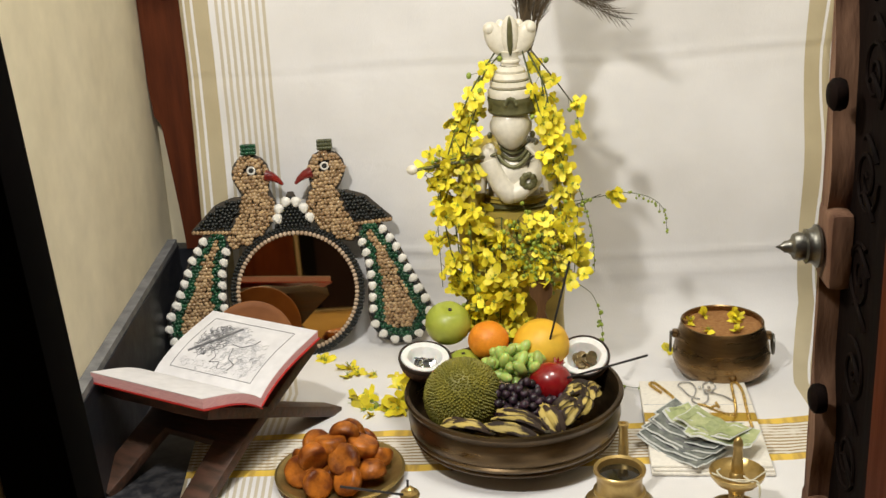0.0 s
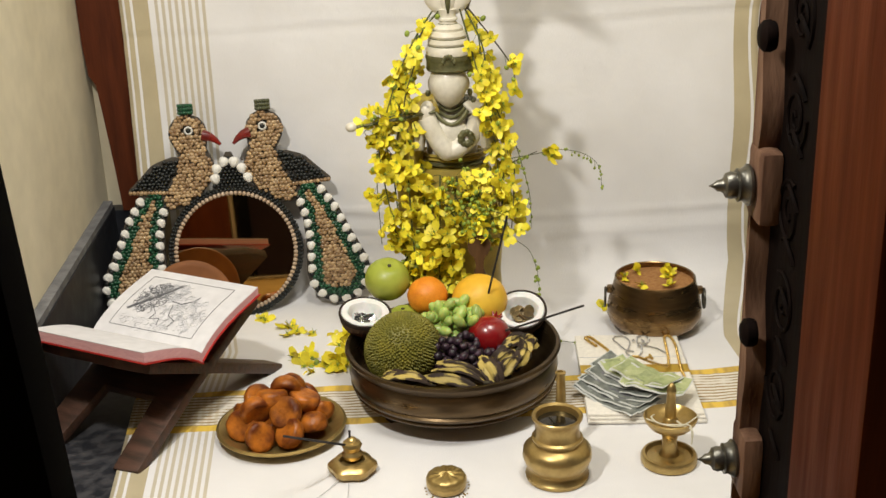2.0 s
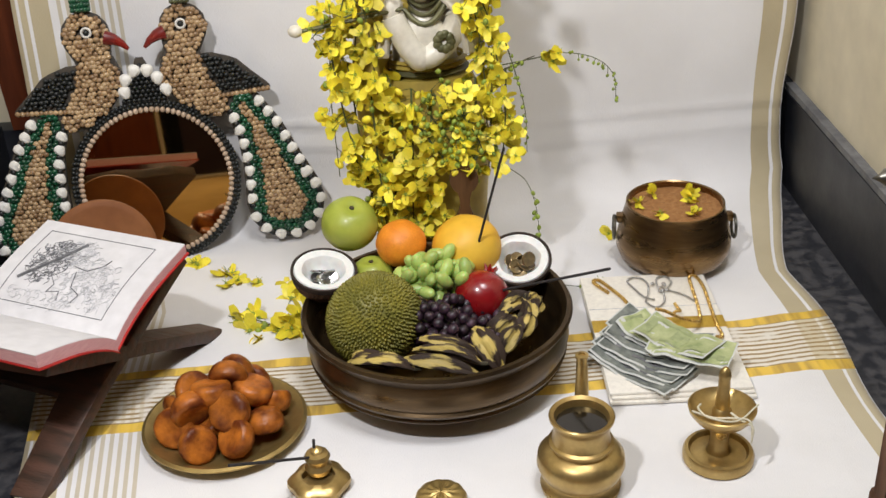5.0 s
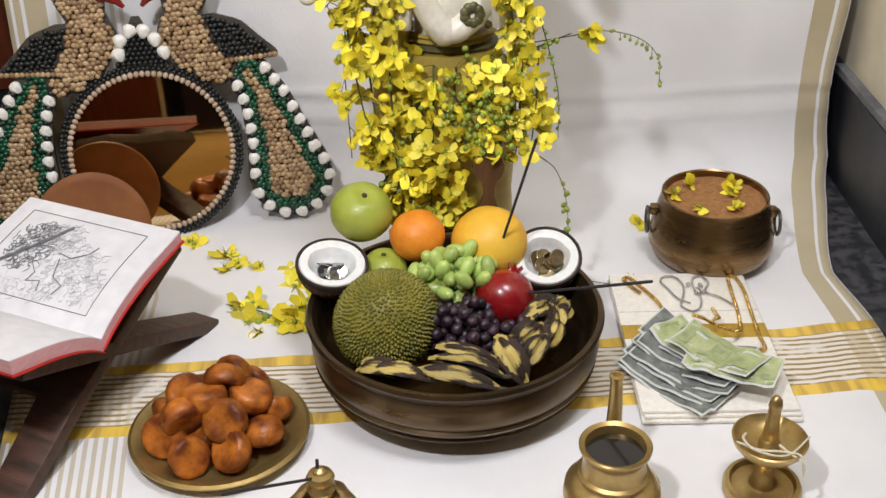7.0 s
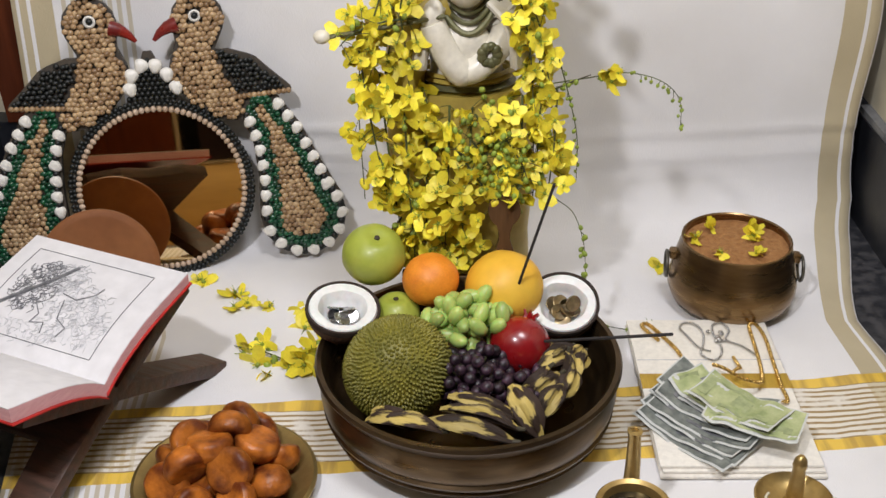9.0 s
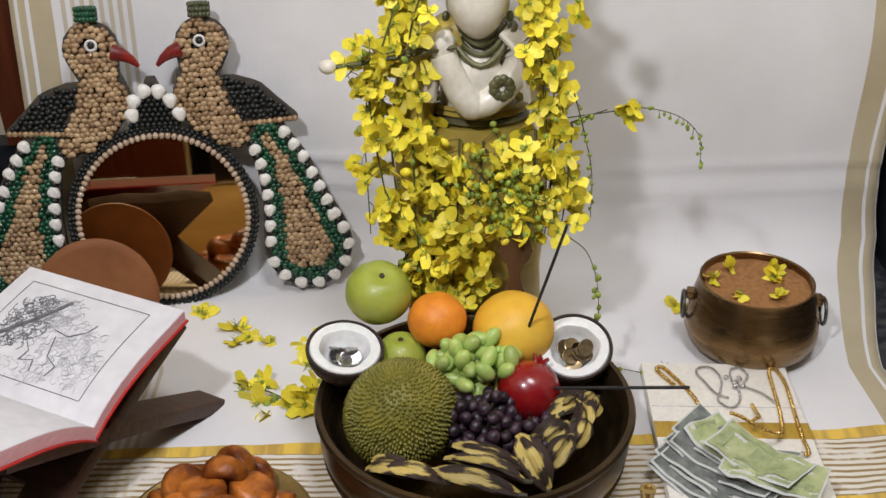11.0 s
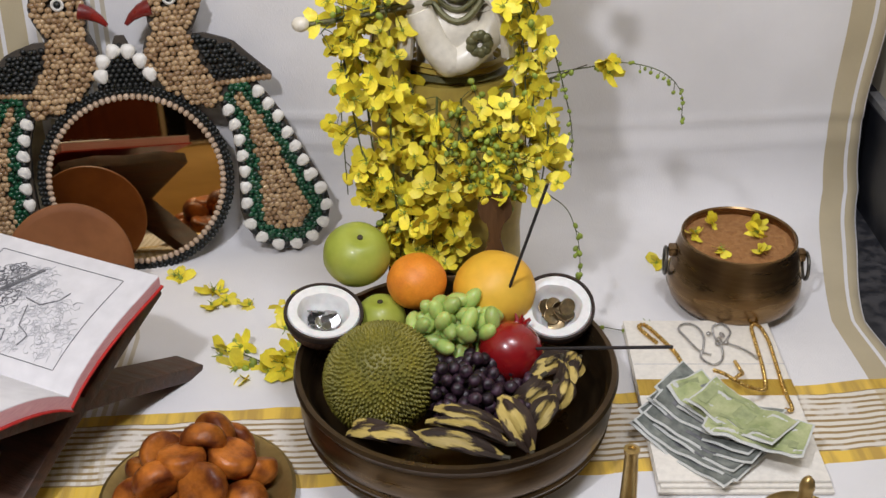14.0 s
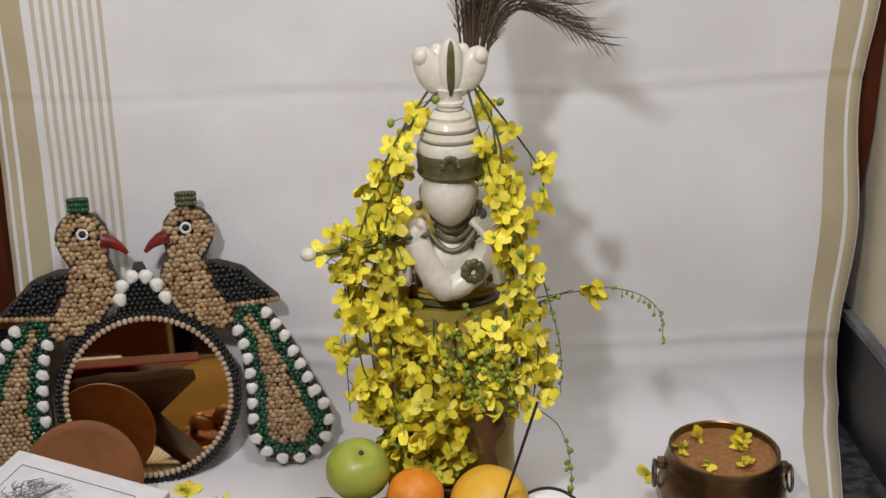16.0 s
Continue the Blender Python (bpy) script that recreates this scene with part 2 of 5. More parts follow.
M_BEADPALE = islands("pale_pink_bead", (0.55, 0.42, 0.31), (0.42, 0.30, 0.20), 0.35, 0.3)
M_BEADBLACK = islands("black_bead", (0.004, 0.006, 0.005), (0.009, 0.010, 0.009), 0.48, 0.0)
M_BEADGREEN = islands("green_bead", (0.010, 0.085, 0.034), (0.006, 0.034, 0.016), 0.30, 0.2)
M_BEADOLIVE = islands("olive_bead", (0.085, 0.090, 0.040), (0.045, 0.050, 0.022), 0.35, 0.15)
M_BEADRED = plain("red_beak", (0.24, 0.018, 0.012), (0.12, 0.010, 0.009), 0.3, scale=60, bump=0.2)
M_WHITESHELL = plain("white_shell", (0.80, 0.78, 0.74), (0.72, 0.70, 0.64), 0.35, scale=90, bump=0.2)
M_BOARD = plain("dark_backing_board", (0.035, 0.028, 0.02), (0.06, 0.045, 0.03), 0.6, scale=20, bump=0.2)
M_OIL = plain("dark_oil", (0.012, 0.010, 0.006), (0.018, 0.013, 0.008), 0.08, scale=5, bump=0.02)
M_ROOM = plain("dark_maroon_room_wall", (0.045, 0.018, 0.016), (0.030, 0.012, 0.011), 0.85, scale=2, bump=0.1)
M_TILE = plain("ochre_floor_tile", (0.50, 0.36, 0.17), (0.43, 0.31, 0.14), 0.4, scale=4, bump=0.05)
M_CEIL = plain("white_ceiling", (0.70, 0.69, 0.66), (0.65, 0.64, 0.6), 0.9, scale=3, bump=0.05)


def mirror_glass():
    n = Nodes("mirror", 0.03, 1.0)
    n.b.inputs["Base Color"].default_value = (0.74, 0.57, 0.32, 1)
    return n.m


M_MIRROR = mirror_glass()


# ---- building helpers ----
def mesh_of(name, bm, mats, smooth=True):
    data = bpy.data.meshes.new(name)
    bm.normal_update()
    bm.to_mesh(data)
    bm.free()
    for m in mats if isinstance(mats, (list, tuple)) else [mats]:
        data.materials.append(m)
    if smooth:
        data.polygons.foreach_set("use_smooth", [True] * len(data.polygons))
        data.set_sharp_from_angle(angle=radians(38))
    return data


def part(name, bm, material, parent, label="", smooth=True):
    ob = new(name, mesh_of(name, bm, material, smooth))
    ob.parent = parent
    if label:
        tagged(ob, label)
    return ob


def share(name, data, parent, m):
    ob = new(name, data)
    ob.parent = parent
    ob.matrix_basis = m
    return ob


def thing(name, m, label, category, group="", kind=""):
    ob = new(name)
    ob.matrix_world = m
    return tagged(ob, label, category, group, kind)


def solid(name, bm, material, label, category, group="", kind="", m=None, smooth=True):
    ob = new(name, mesh_of(name, bm, material, smooth))
    if m is not None:
        ob.matrix_world = m
    return tagged(ob, label, category, group, kind)


def lathe(profile, seg=48, bm=None, m=Matrix(), mat=0, closed=False):
    """Turn (radius, height) pairs about z."""
    bm = bm or bmesh.new()
    rings = []
    for r, z in profile:
        if r < 1e-6:
            rings.append([bm.verts.new(m @ Vector((0, 0, z)))])
        else:
            rings.append([bm.verts.new(m @ Vector((r * math.cos(2 * math.pi * i / seg), r * math.sin(2 * math.pi * i / seg), z))) for i in range(seg)])
    pairs = list(zip(rings, rings[1:])) + ([(rings[-1], rings[0])] if closed else [])
    for a, b in pairs:
        for i in range(seg):
            j = (i + 1) % seg
            vs = [a[i % len(a)], a[j % len(a)], b[j % len(b)], b[i % len(b)]]
            vs = list(dict.fromkeys(vs))
            if len(vs) >= 3:
                f = bm.faces.new(vs)
                f.material_index = mat
    return bm


def ball(c, r, bm=None, u=20, v=14, rot=Matrix(), mat=0):
    """An ellipsoid with radii r at c."""
    prof = [(math.sin(math.pi * i / v), -math.cos(math.pi * i / v)) for i in range(v + 1)]
    prof[0], prof[-1] = (0, -1), (0, 1)
    m = Matrix.Translation(c) @ rot @ Matrix.Diagonal((r[0], r[1], r[2], 1))
    return lathe(prof, u, bm, m, mat)


def smooth_path(pts, steps=6):
    """Catmull-Rom through the points."""
    p = [Vector(q) for q in pts]
    p = [2 * p[0] - p[1]] + p + [2 * p[-1] - p[-2]]
    out = []
    for i in range(1, len(p) - 2):
        for k in range(steps):
            t = k / steps
            a, b, c, d = p[i - 1:i + 3]
            out.append(0.5 * (2 * b + (c - a) * t + (2 * a - 5 * b + 4 * c - d) * t * t + (3 * b - a - 3 * c + d) * t ** 3))
    return out + [p[-2]]


def tube(pts, r0, r1=None, bm=None, seg=6, mat=0):
    bm = bm or bmesh.new()
    r1 = r0 if r1 is None else r1
    rings, n = [], len(pts)
    side = None
    for i, p in enumerate(pts):
        d = (Vector(pts[min(i + 1, n - 1)]) - Vector(pts[max(i - 1, 0)])).normalized()
        if side is None or abs(side.dot(d)) > 0.95:
            side = d.orthogonal().normalized()
        side = (side - d * side.dot(d)).normalized()
        up = d.cross(side)
        r = r0 + (r1 - r0) * i / max(n - 1, 1)
        rings.append([bm.verts.new(Vector(p) + r * (side * math.cos(2 * math.pi * k / seg) + up * math.sin(2 * math.pi * k / seg))) for k in range(seg)])
    for a, b in zip(rings, rings[1:]):
        for k in range(seg):
            bm.faces.new((a[k], a[(k + 1) % seg], b[(k + 1) % seg], b[k])).material_index = mat
    bm.faces.new(rings[0][::-1]).material_index = mat
    bm.faces.new(rings[-1]).material_index = mat
    return bm


def box(lo, hi, bm=None, m=Matrix(), bevel=0.0, mat=0):
    bm = bm or bmesh.new()
    c = bmesh.new()
    bmesh.ops.create_cube(c, size=1)
    for v in c.verts:
        v.co = Vector([lo[i] + (hi[i] - lo[i]) * (v.co[i] + 0.5) for i in range(3)])
    if bevel:
        bmesh.ops.bevel(c, geom=c.edges[:], offset=bevel, segments=2, affect="EDGES", profile=0.6)
    made = {v: bm.verts.new(m @ v.co) for v in c.verts}
    for f in c.faces:
        bm.faces.new([made[v] for v in f.verts]).material_index = mat
    c.free()
    return bm


def prism(outline, y0, y1, bm=None, m=Matrix(), bevel=0.0, mat=0):
    """An outline in x, z pushed from y0 to y1."""
    bm = bm or bmesh.new()
    c = bmesh.new()
    a = [c.verts.new((x, y0, z)) for x, z in outline]
    b = [c.verts.new((x, y1, z)) for x, z in outline]
    c.faces.new(a), c.faces.new(b[::-1])
    for i in range(len(a)):
        j = (i + 1) % len(a)
        c.faces.new((a[j], a[i], b[i], b[j]))
    bmesh.ops.recalc_face_normals(c, faces=c.faces[:])
    if bevel:
        bmesh.ops.bevel(c, geom=[e for e in c.edges], offset=bevel, segments=2, affect="EDGES", profile=0.6)
    made = {v: bm.verts.new(m @ v.co) for v in c.verts}
    for f in c.faces:
        bm.faces.new([made[v] for v in f.verts]).material_index = mat
    c.free()
    return bm


def slab(cols, thick, bm=None):
    """A sheet from a grid of points (rows of Vectors), given thickness downwards along z."""
    bm = bm or bmesh.new()
    top = [[bm.verts.new(p) for p in row] for row in cols]
    low = [[bm.verts.new(Vector(p) - Vector((0, 0, thick))) for p in row] for row in cols]
    n, k = len(top), len(top[0])
    for i in range(n - 1):
        for j in range(k - 1):
            bm.faces.new((top[i][j], top[i + 1][j], top[i + 1][j + 1], top[i][j + 1]))
            bm.faces.new((low[i][j], low[i][j + 1], low[i + 1][j + 1], low[i + 1][j]))
    for i in range(n - 1):
        bm.faces.new((top[i][0], low[i][0], low[i + 1][0], top[i + 1][0]))
        bm.faces.new((top[i][-1], top[i + 1][-1], low[i + 1][-1], low[i][-1]))
    for j in range(k - 1):
        bm.faces.new((top[0][j], top[0][j + 1], low[0][j + 1], low[0][j]))
        bm.faces.new((top[-1][j], low[-1][j], low[-1][j + 1], top[-1][j + 1]))
    bmesh.ops.recalc_face_normals(bm, faces=bm.faces[:])
    return bm


rnd = random.Random(7)


def upright(plan, z0, z1):
    """A plan in x, y raised from z0 to z1."""
    m = Matrix(((1, 0, 0, 0), (0, 0, 1, 0), (0, 1, 0, 0), (0, 0, 0, 1)))
    bm = prism(plan, z0, z1, m=m)
    bmesh.ops.recalc_face_normals(bm, faces=bm.faces[:])
    return bm


# ---- the niche ----
def setting():
    solid("floor", box((-1.8, -0.80, -0.10), (1.8, 0.70, 0.0)), M_GRANITE, "dark grey granite floor of a prayer niche", "floor", kind="structure")
    solid("floor_room", box((-1.8, -3.5, -0.12), (1.8, -0.80, -0.02)), M_TILE, "ochre tiled floor of the room", "floor", kind="structure")
    solid("wall_back", box((-0.85, 0.62, 0), (0.87, 0.72, 2.6)), M_WALL, "cream plastered back wall of the niche", "wall", kind="structure")
    solid("wall_left", upright([(-0.85, -0.62), (-0.660, -0.62), (-0.745, 0.62), (-0.85, 0.62)], 0, 2.6), M_WALL, "cream plastered side wall with worn foot", "wall", kind="structure")
    solid("wall_right", upright([(0.705, -0.5), (0.87, -0.5), (0.87, 0.62), (0.728, 0.62)], 0, 2.6), M_WALL, "cream plastered side wall", "wall", kind="structure")
    solid("wall_room_left", box((-1.9, -3.5, -0.02), (-1.8, -0.5, 2.6)), M_ROOM, "dark maroon wall of the dim room", "wall", kind="structure")
    solid("wall_room_right", box((1.8, -3.5, -0.02), (1.9, -0.5, 2.6)), M_ROOM, "dark maroon wall of the dim room", "wall", kind="structure")
    solid("wall_room_back", box((-1.9, -3.6, -0.02), (1.9, -3.5, 2.6)), M_ROOM, "dark maroon wall of the dim room", "wall", kind="structure")
    solid("wall_front_left", box((-1.9, -0.62, 0), (-0.85, -0.5, 2.6)), M_ROOM, "wall beside the niche opening", "wall", kind="structure")
    solid("wall_front_right", box((0.87, -0.62, 0), (1.9, -0.5, 2.6)), M_ROOM, "wall beside the niche opening", "wall", kind="structure")
    solid("ceiling", box((-1.9, -3.6, 2.6), (1.9, 0.72, 2.7)), M_CEIL, "white painted ceiling", "ceiling", kind="structure")
    # skirting with a worn cement lip on top
    skirt = "dark blue-grey stone skirting along the wall foot"
    solid("baseboard_left", upright([(-0.667, -0.5), (-0.645, -0.5), (-0.720, 0.574), (-0.742, 0.574)], 0, 0.195), M_SKIRT, skirt, "skirting", kind="structure")
    solid("baseboard_right", upright([(0.686, -0.49), (0.7045, -0.49), (0.7265, 0.574), (0.708, 0.574)], 0, 0.172), M_SKIRT, skirt, "skirting", kind="structure")
    solid("baseboard_back", box((-0.742, 0.576, 0), (0.7265, 0.62, 0.185), bevel=0.003), M_SKIRT, skirt, "skirting", kind="structure")
    solid("trim_left", upright([(-0.667, -0.5), (-0.647, -0.5), (-0.722, 0.572), (-0.742, 0.572)], 0.1952, 0.209), M_GROUT, "rough cement lip above the skirting", "trim", kind="structure")
    solid("trim_right", upright([(0.688, -0.49), (0.7045, -0.49), (0.7265, 0.572), (0.710, 0.572)], 0.1722, 0.184), M_GROUT, "rough cement lip above the skirting", "trim", kind="structure")


setting()


def corner_post(side):
    """A wooden post in the back corner whose outer edge swells towards the top."""
    o = [(-0.625, 0.186), (-0.700, 0.186), (-0.706, 0.28), (-0.716, 0.40), (-0.722, 0.47), (-0.735, 0.49), (-0.748, 0.56), (-0.757, 0.64), (-0.765, 0.74), (-0.768, 0.95), (-0.625, 0.95)]
    if side > 0:
        o = [(-x, z) for x, z in o][::-1]
        o = [(min(x, 0.724), z) for x, z in o]
    else:
        o = [(max(x, -0.740), z) for x, z in o]
    bm = prism(o, 0.572, 0.612)
    return solid("corner_post", bm, M_WOOD, "red-brown wooden post in the niche corner behind the cloth", "post", "posts")


corner_post(-1)
corner_post(1)


# ---- the cloth ----
def cloth():
    prof = [(-0.52 + 0.02 * i, 0.004) for i in range(45)]
    prof[-1] = (0.36, 0.004)
    prof += [(0.38 + 0.02 * k, 0.004) for k in range(3)]
    prof += [(0.42 + 0.095 * math.sin(a), 0.004 + 0.100 * (1 - math.cos(a)) ** 1.2) for a in [math.pi / 2 * (k + 1) / 16 for k in range(16)]]
    top = prof[-1][1]
    prof += [(0.515 + 0.035 * min(1, k / 60), top + 0.008 * (k + 1)) for k in range(112)]
    bm = bmesh.new()
    uvl = bm.loops.layers.uv.new("UVMap")
    nx = 90
    rows, v = [], -0.52
    for i, (y, z) in enumerate(prof):
        if i:
            v += math.hypot(y - prof[i - 1][0], z - prof[i - 1][1])
        on_floor = max(0.0, min(1.0, (0.50 - y) / 0.30))
        left = -0.645 + 0.085 * on_floor + 0.06 * max(0.0, min(1.0, (0.0 - y) / 0.5))
        right = 0.694 - 0.082 * on_floor ** 0.8
        row = []
        for j in range(nx + 1):
            f = j / nx
            x = left + (right - left) * f
            u = -0.645 + 1.353 * f
            wall = max(0.0, min(1.0, z / 0.2))
            w = noise.noise(Vector((x * 5.5, v * 3.0, 1.0))) * 0.006 + noise.noise(Vector((x * 14, v * 9, 5.0))) * 0.002
            fold = 0.0
            for fy, amp, wide in ((0.590, 0.0026, 0.009), (0.172, 0.0042, 0.008), (0.128, 0.0036, 0.008), (0.78, 0.0012, 0.010)):
                d = z + 0.02 * noise.noise(Vector((x * 2, fy, 0))) + 0.018 * x * (1 if fy < 0.3 else 0) - fy
                fold += amp * math.exp(-(d / wide) ** 2) * (0.6 + 0.6 * noise.noise(Vector((x * 3, fy * 9, 2)))) - amp * 0.5 * math.exp(-((d + 0.014) / wide) ** 2)
            edge = 0.008 * math.sin(v * 16 + 1) * (1 if f > 0.93 else 0) * (f - 0.93) / 0.07
            yy = y + wall * (w * 1.6 - fold) + edge * (1 - wall)
            zz = z + (1 - wall) * max(-0.001, 0.6 * w + 0.002 + fold * 0.3) * (0.25 if -0.35 < y < 0.4 and abs(x) < 0.5 else 0.8)
            xx = x + edge
            row.append((bm.verts.new((xx, yy, max(zz, 0.003))), (u, v)))
        rows.append(row)
    for a, b in zip(rows, rows[1:]):
        for j in range(nx):
            q = (a[j], a[j + 1], b[j + 1], b[j])
            f = bm.faces.new([p[0] for p in q])
            for loop, p in zip(f.loops, q):
                loop[uvl].uv = p[1]
    ob = solid("draped_cloth", bm, M_CLOTH, "white cotton cloth with tan and gold bands, over wall and floor", "cloth")
    mod = ob.modifiers.new("thick", "SOLIDIFY")
    mod.thickness, mod.offset = 0.0015, -1
    return ob


cloth()


def valance():
    """A white cloth bunched on the post head at the niche's top."""
    rows = []
    for i in range(15):
        f = i / 14
        x = -0.735 + 0.115 * f
        row = []
        for k in range(9):
            g = k / 8
            hem = 0.775 - 0.030 * f + 0.010 * math.sin(f * 9)
            row.append(Vector((x, 0.548 - 0.030 * math.sin(math.pi * min(1, g * 1.3)) - 0.008 * math.sin(f * 17 + g * 3), hem + 0.13 * g)))
        rows.append(row)
    bm = slab(rows, 0.003)
    return solid("hanging_cloth", bm, M_KASAVU, "white cloth bunched over the wooden post head", "cloth")


valance()


# ---- doors ----
def metal_boss(m, label):
    t = thing("door_boss", m, label, "door boss", "door bosses")
    part("base", lathe([(0, 0), (0.030, 0), (0.031, 0.004), (0.027, 0.007), (0.024, 0.013), (0.025, 0.018), (0.021, 0.020), (0, 0.020)], 28), M_PEWTER, t)
    part("knob", lathe([(0, 0.020), (0.019, 0.020), (0.0205, 0.028), (0.018, 0.035), (0.012, 0.038), (0.009, 0.042), (0.0085, 0.047), (0.004, 0.052), (0, 0.060)], 28), M_PEWTER, t)
    return t


def right_door():
    """An open door leaf, seen along its carved face."""
    t = thing("carved_door", pose(0.018, 0, 0), "open dark wooden door with carved scrolls and wavy moulding", "door")
    # panel and carving carry the unlit face's shade in their colour
    part("panel", box((0.350, -0.842, 0.004), (0.385, -0.70, 1.5), bevel=0.003), M_DARKWOOD, t, "carved panel of dark wood, coloured near-black for shade")
    part("stile", box((0.346, -1.024, 0.004), (0.385, -0.845, 1.5), bevel=0.004), M_STILE, t, "red-brown plain wooden stile")
    # the wavy moulding along the far edge
    o = [(-0.70, 0.004), (-0.70, 1.5), (-0.738, 1.5)]
    z = 1.5
    while z > 0.02:
        z -= 0.02
        o.append((-0.716 - 0.010 * math.sin(z * 19 + 0.6) - 0.004 * math.sin(z * 47 + 1), max(z, 0.004)))
    m = Matrix(((0, 1, 0, 0), (1, 0, 0, 0), (0, 0, 1, 0), (0, 0, 0, 1)))
    part("moulding", prism(o, 0.328, 0.35, m=m), M_LIGHTWOOD, t, "wavy worn wooden moulding")
    for z0 in (0.285, 0.616, 1.03):
        part("block", box((0.326, -0.748, z0 - 0.040), (0.350, -0.692, z0 + 0.040), bevel=0.008), M_LIGHTWOOD, t, "worn square wooden block")
    for k, z0 in enumerate((0.40, 0.50, 0.60, 0.70, 0.80, 0.90)):
        c = Vector((0.349, -0.795, z0))
        pts = []
        for a in range(26):
            r = 0.036 * (1 - a / 30)
            ang = a * 0.42 * (1 if k % 2 else -1) + k
            pts.append(c + Vector((0, r * math.cos(ang), r * math.sin(ang))))
        pts.append(c)
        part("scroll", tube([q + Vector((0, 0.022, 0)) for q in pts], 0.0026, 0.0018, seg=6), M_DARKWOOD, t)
    # turned knobs on the moulding, and leaf carving between the scrolls
    for z0 in (0.455, 0.775):
        part("knob", lathe([(0, 0.0), (0.014, 0.0), (0.016, 0.005), (0.0155, 0.011), (0.011, 0.015), (0, 0.016)], 22, m=Matrix.Translation((0.332, -0.742, z0)) @ Matrix.Rotation(radians(-90), 4, "Y")), M_DARKWOOD, t, "dark turned wooden knob")
    for k in range(11):
        z0 = 0.33 + 0.056 * k
        pts = smooth_path([(0.349, -0.800, z0), (0.346, -0.790, z0 + 0.014), (0.347, -0.772, z0 + 0.020), (0.349, -0.756, z0 + 0.012)], 4)
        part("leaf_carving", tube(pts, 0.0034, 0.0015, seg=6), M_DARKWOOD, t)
    return t


right_door()
metal_boss(pose(0.341, -0.716, 0.614, 0, -90, 0) @ Matrix.Scale(0.72, 4), "dull pewter-coloured boss on the carved door block")
metal_boss(pose(0.343, -0.716, 0.284, 0, -90, 0) @ Matrix.Scale(0.72, 4), "dull pewter-coloured boss on the carved door block")


def left_door():
    """An open leaf near the viewer, leaning a little, its end face, blackened for shade, turned to the room."""
    t = thing("open_door", pose(-0.241, -1.155, 0, 0, -3.0, 0), "open dark door leaf with pale strip and brown stile", "door")
    # dark wood coloured black in place of the shade on this face
    part("panel", box((-0.052, 0.0, 0.012), (0.0, 0.045, 1.6), bevel=0.003), M_DOORSHADE_PLINTH, t, "dark wooden end face, coloured black for its shade")
    part("strip", box((-0.066, -0.003, 0.012), (-0.0535, 0.045, 1.6), bevel=0.002), M_PALEWOOD, t, "pale wooden strip")
    part("stile", box((-0.330, -0.006, 0.020), (-0.0675, 0.040, 1.6), bevel=0.004), M_STILE, t, "red-brown wooden stile")
    return t


left_door()


def threshold():
    """The high wooden sill that closes the niche towards the room."""
    bm = box((-0.80, -1.090, -0.02), (0.80, -1.030, 0.205), bevel=0.006)
    solid("door_sill", bm, M_SILL, "high ochre wooden door sill with a pale worn top edge", "door sill", kind="structure")
    solid("trim_sill", box((-0.80, -1.093, 0.2052), (0.80, -1.027, 0.213), bevel=0.002), M_PALEWOOD, "pale worn strip along the sill", "trim", kind="structure")


threshold()


# ---- the bead mirror ----
def hull2(a, b, n=14):
    """The outline round two circles (x, z, r)."""
    pts = []
    for c in (a, b):
        for i in range(n):
            t = 2 * math.pi * i / n
            pts.append((c[0] + c[2] * math.cos(t), c[1] + c[2] * math.sin(t)))
    pts = sorted(set(pts))

    def half(ps):
        h = []
        for p in ps:
            while len(h) >= 2 and (h[-1][0] - h[-2][0]) * (p[1] - h[-2][1]) - (h[-1][1] - h[-2][1]) * (p[0] - h[-2][0]) <= 0:
                h.pop()
            h.append(p)
        return h
    lo, up = half(pts), half(pts[::-1])
    return lo[:-1] + up[:-1]


def chain_depth(x, z, chain):
    """How far inside a chain of round pieces the point lies, in metres (negative outside)."""
    best = -9
    for a, b in zip(chain, chain[1:]):
        d = (b[0] - a[0], b[1] - a[1])
        t = max(0, min(1, ((x - a[0]) * d[0] + (z - a[1]) * d[1]) / (d[0] ** 2 + d[1] ** 2)))
        best = max(best, a[2] + (b[2] - a[2]) * t - math.hypot(x - a[0] - d[0] * t, z - a[1] - d[1] * t))
    return best


BEAD = None


def bead_mesh(name, places, material, parent, label=""):
    """Many small beads joined: places are (x, z, y, radius, squash, turn)."""
    global BEAD
    if BEAD is None:
        b = bmesh.new()
        bmesh.ops.create_icosphere(b, subdivisions=2, radius=1)
        b.verts.ensure_lookup_table()
        BEAD = (np.array([v.co[:] for v in b.verts]), np.array([[v.index for v in f.verts] for f in b.faces]))
        b.free()
    V, F = BEAD
    vs, fs = [], []
    for i, (x, z, y, r, sq, turn) in enumerate(places):
        p = V * (r * sq, r * 0.8, r)
        c, s = math.cos(turn), math.sin(turn)
        q = np.stack([p[:, 0] * c - p[:, 2] * s + x, p[:, 1] + y, p[:, 0] * s + p[:, 2] * c + z], 1)
        vs.append(q)
        fs.append(F + i * len(V))
    data = bpy.data.meshes.new(name)
    data.from_pydata(np.concatenate(vs).tolist(), [], np.concatenate(fs).tolist())
    data.materials.append(material)
    data.polygons.foreach_set("use_smooth", [True] * len(data.polygons))
    ob = new(name, data)
    ob.parent = parent
    return tagged(ob, label, kind="stuff")


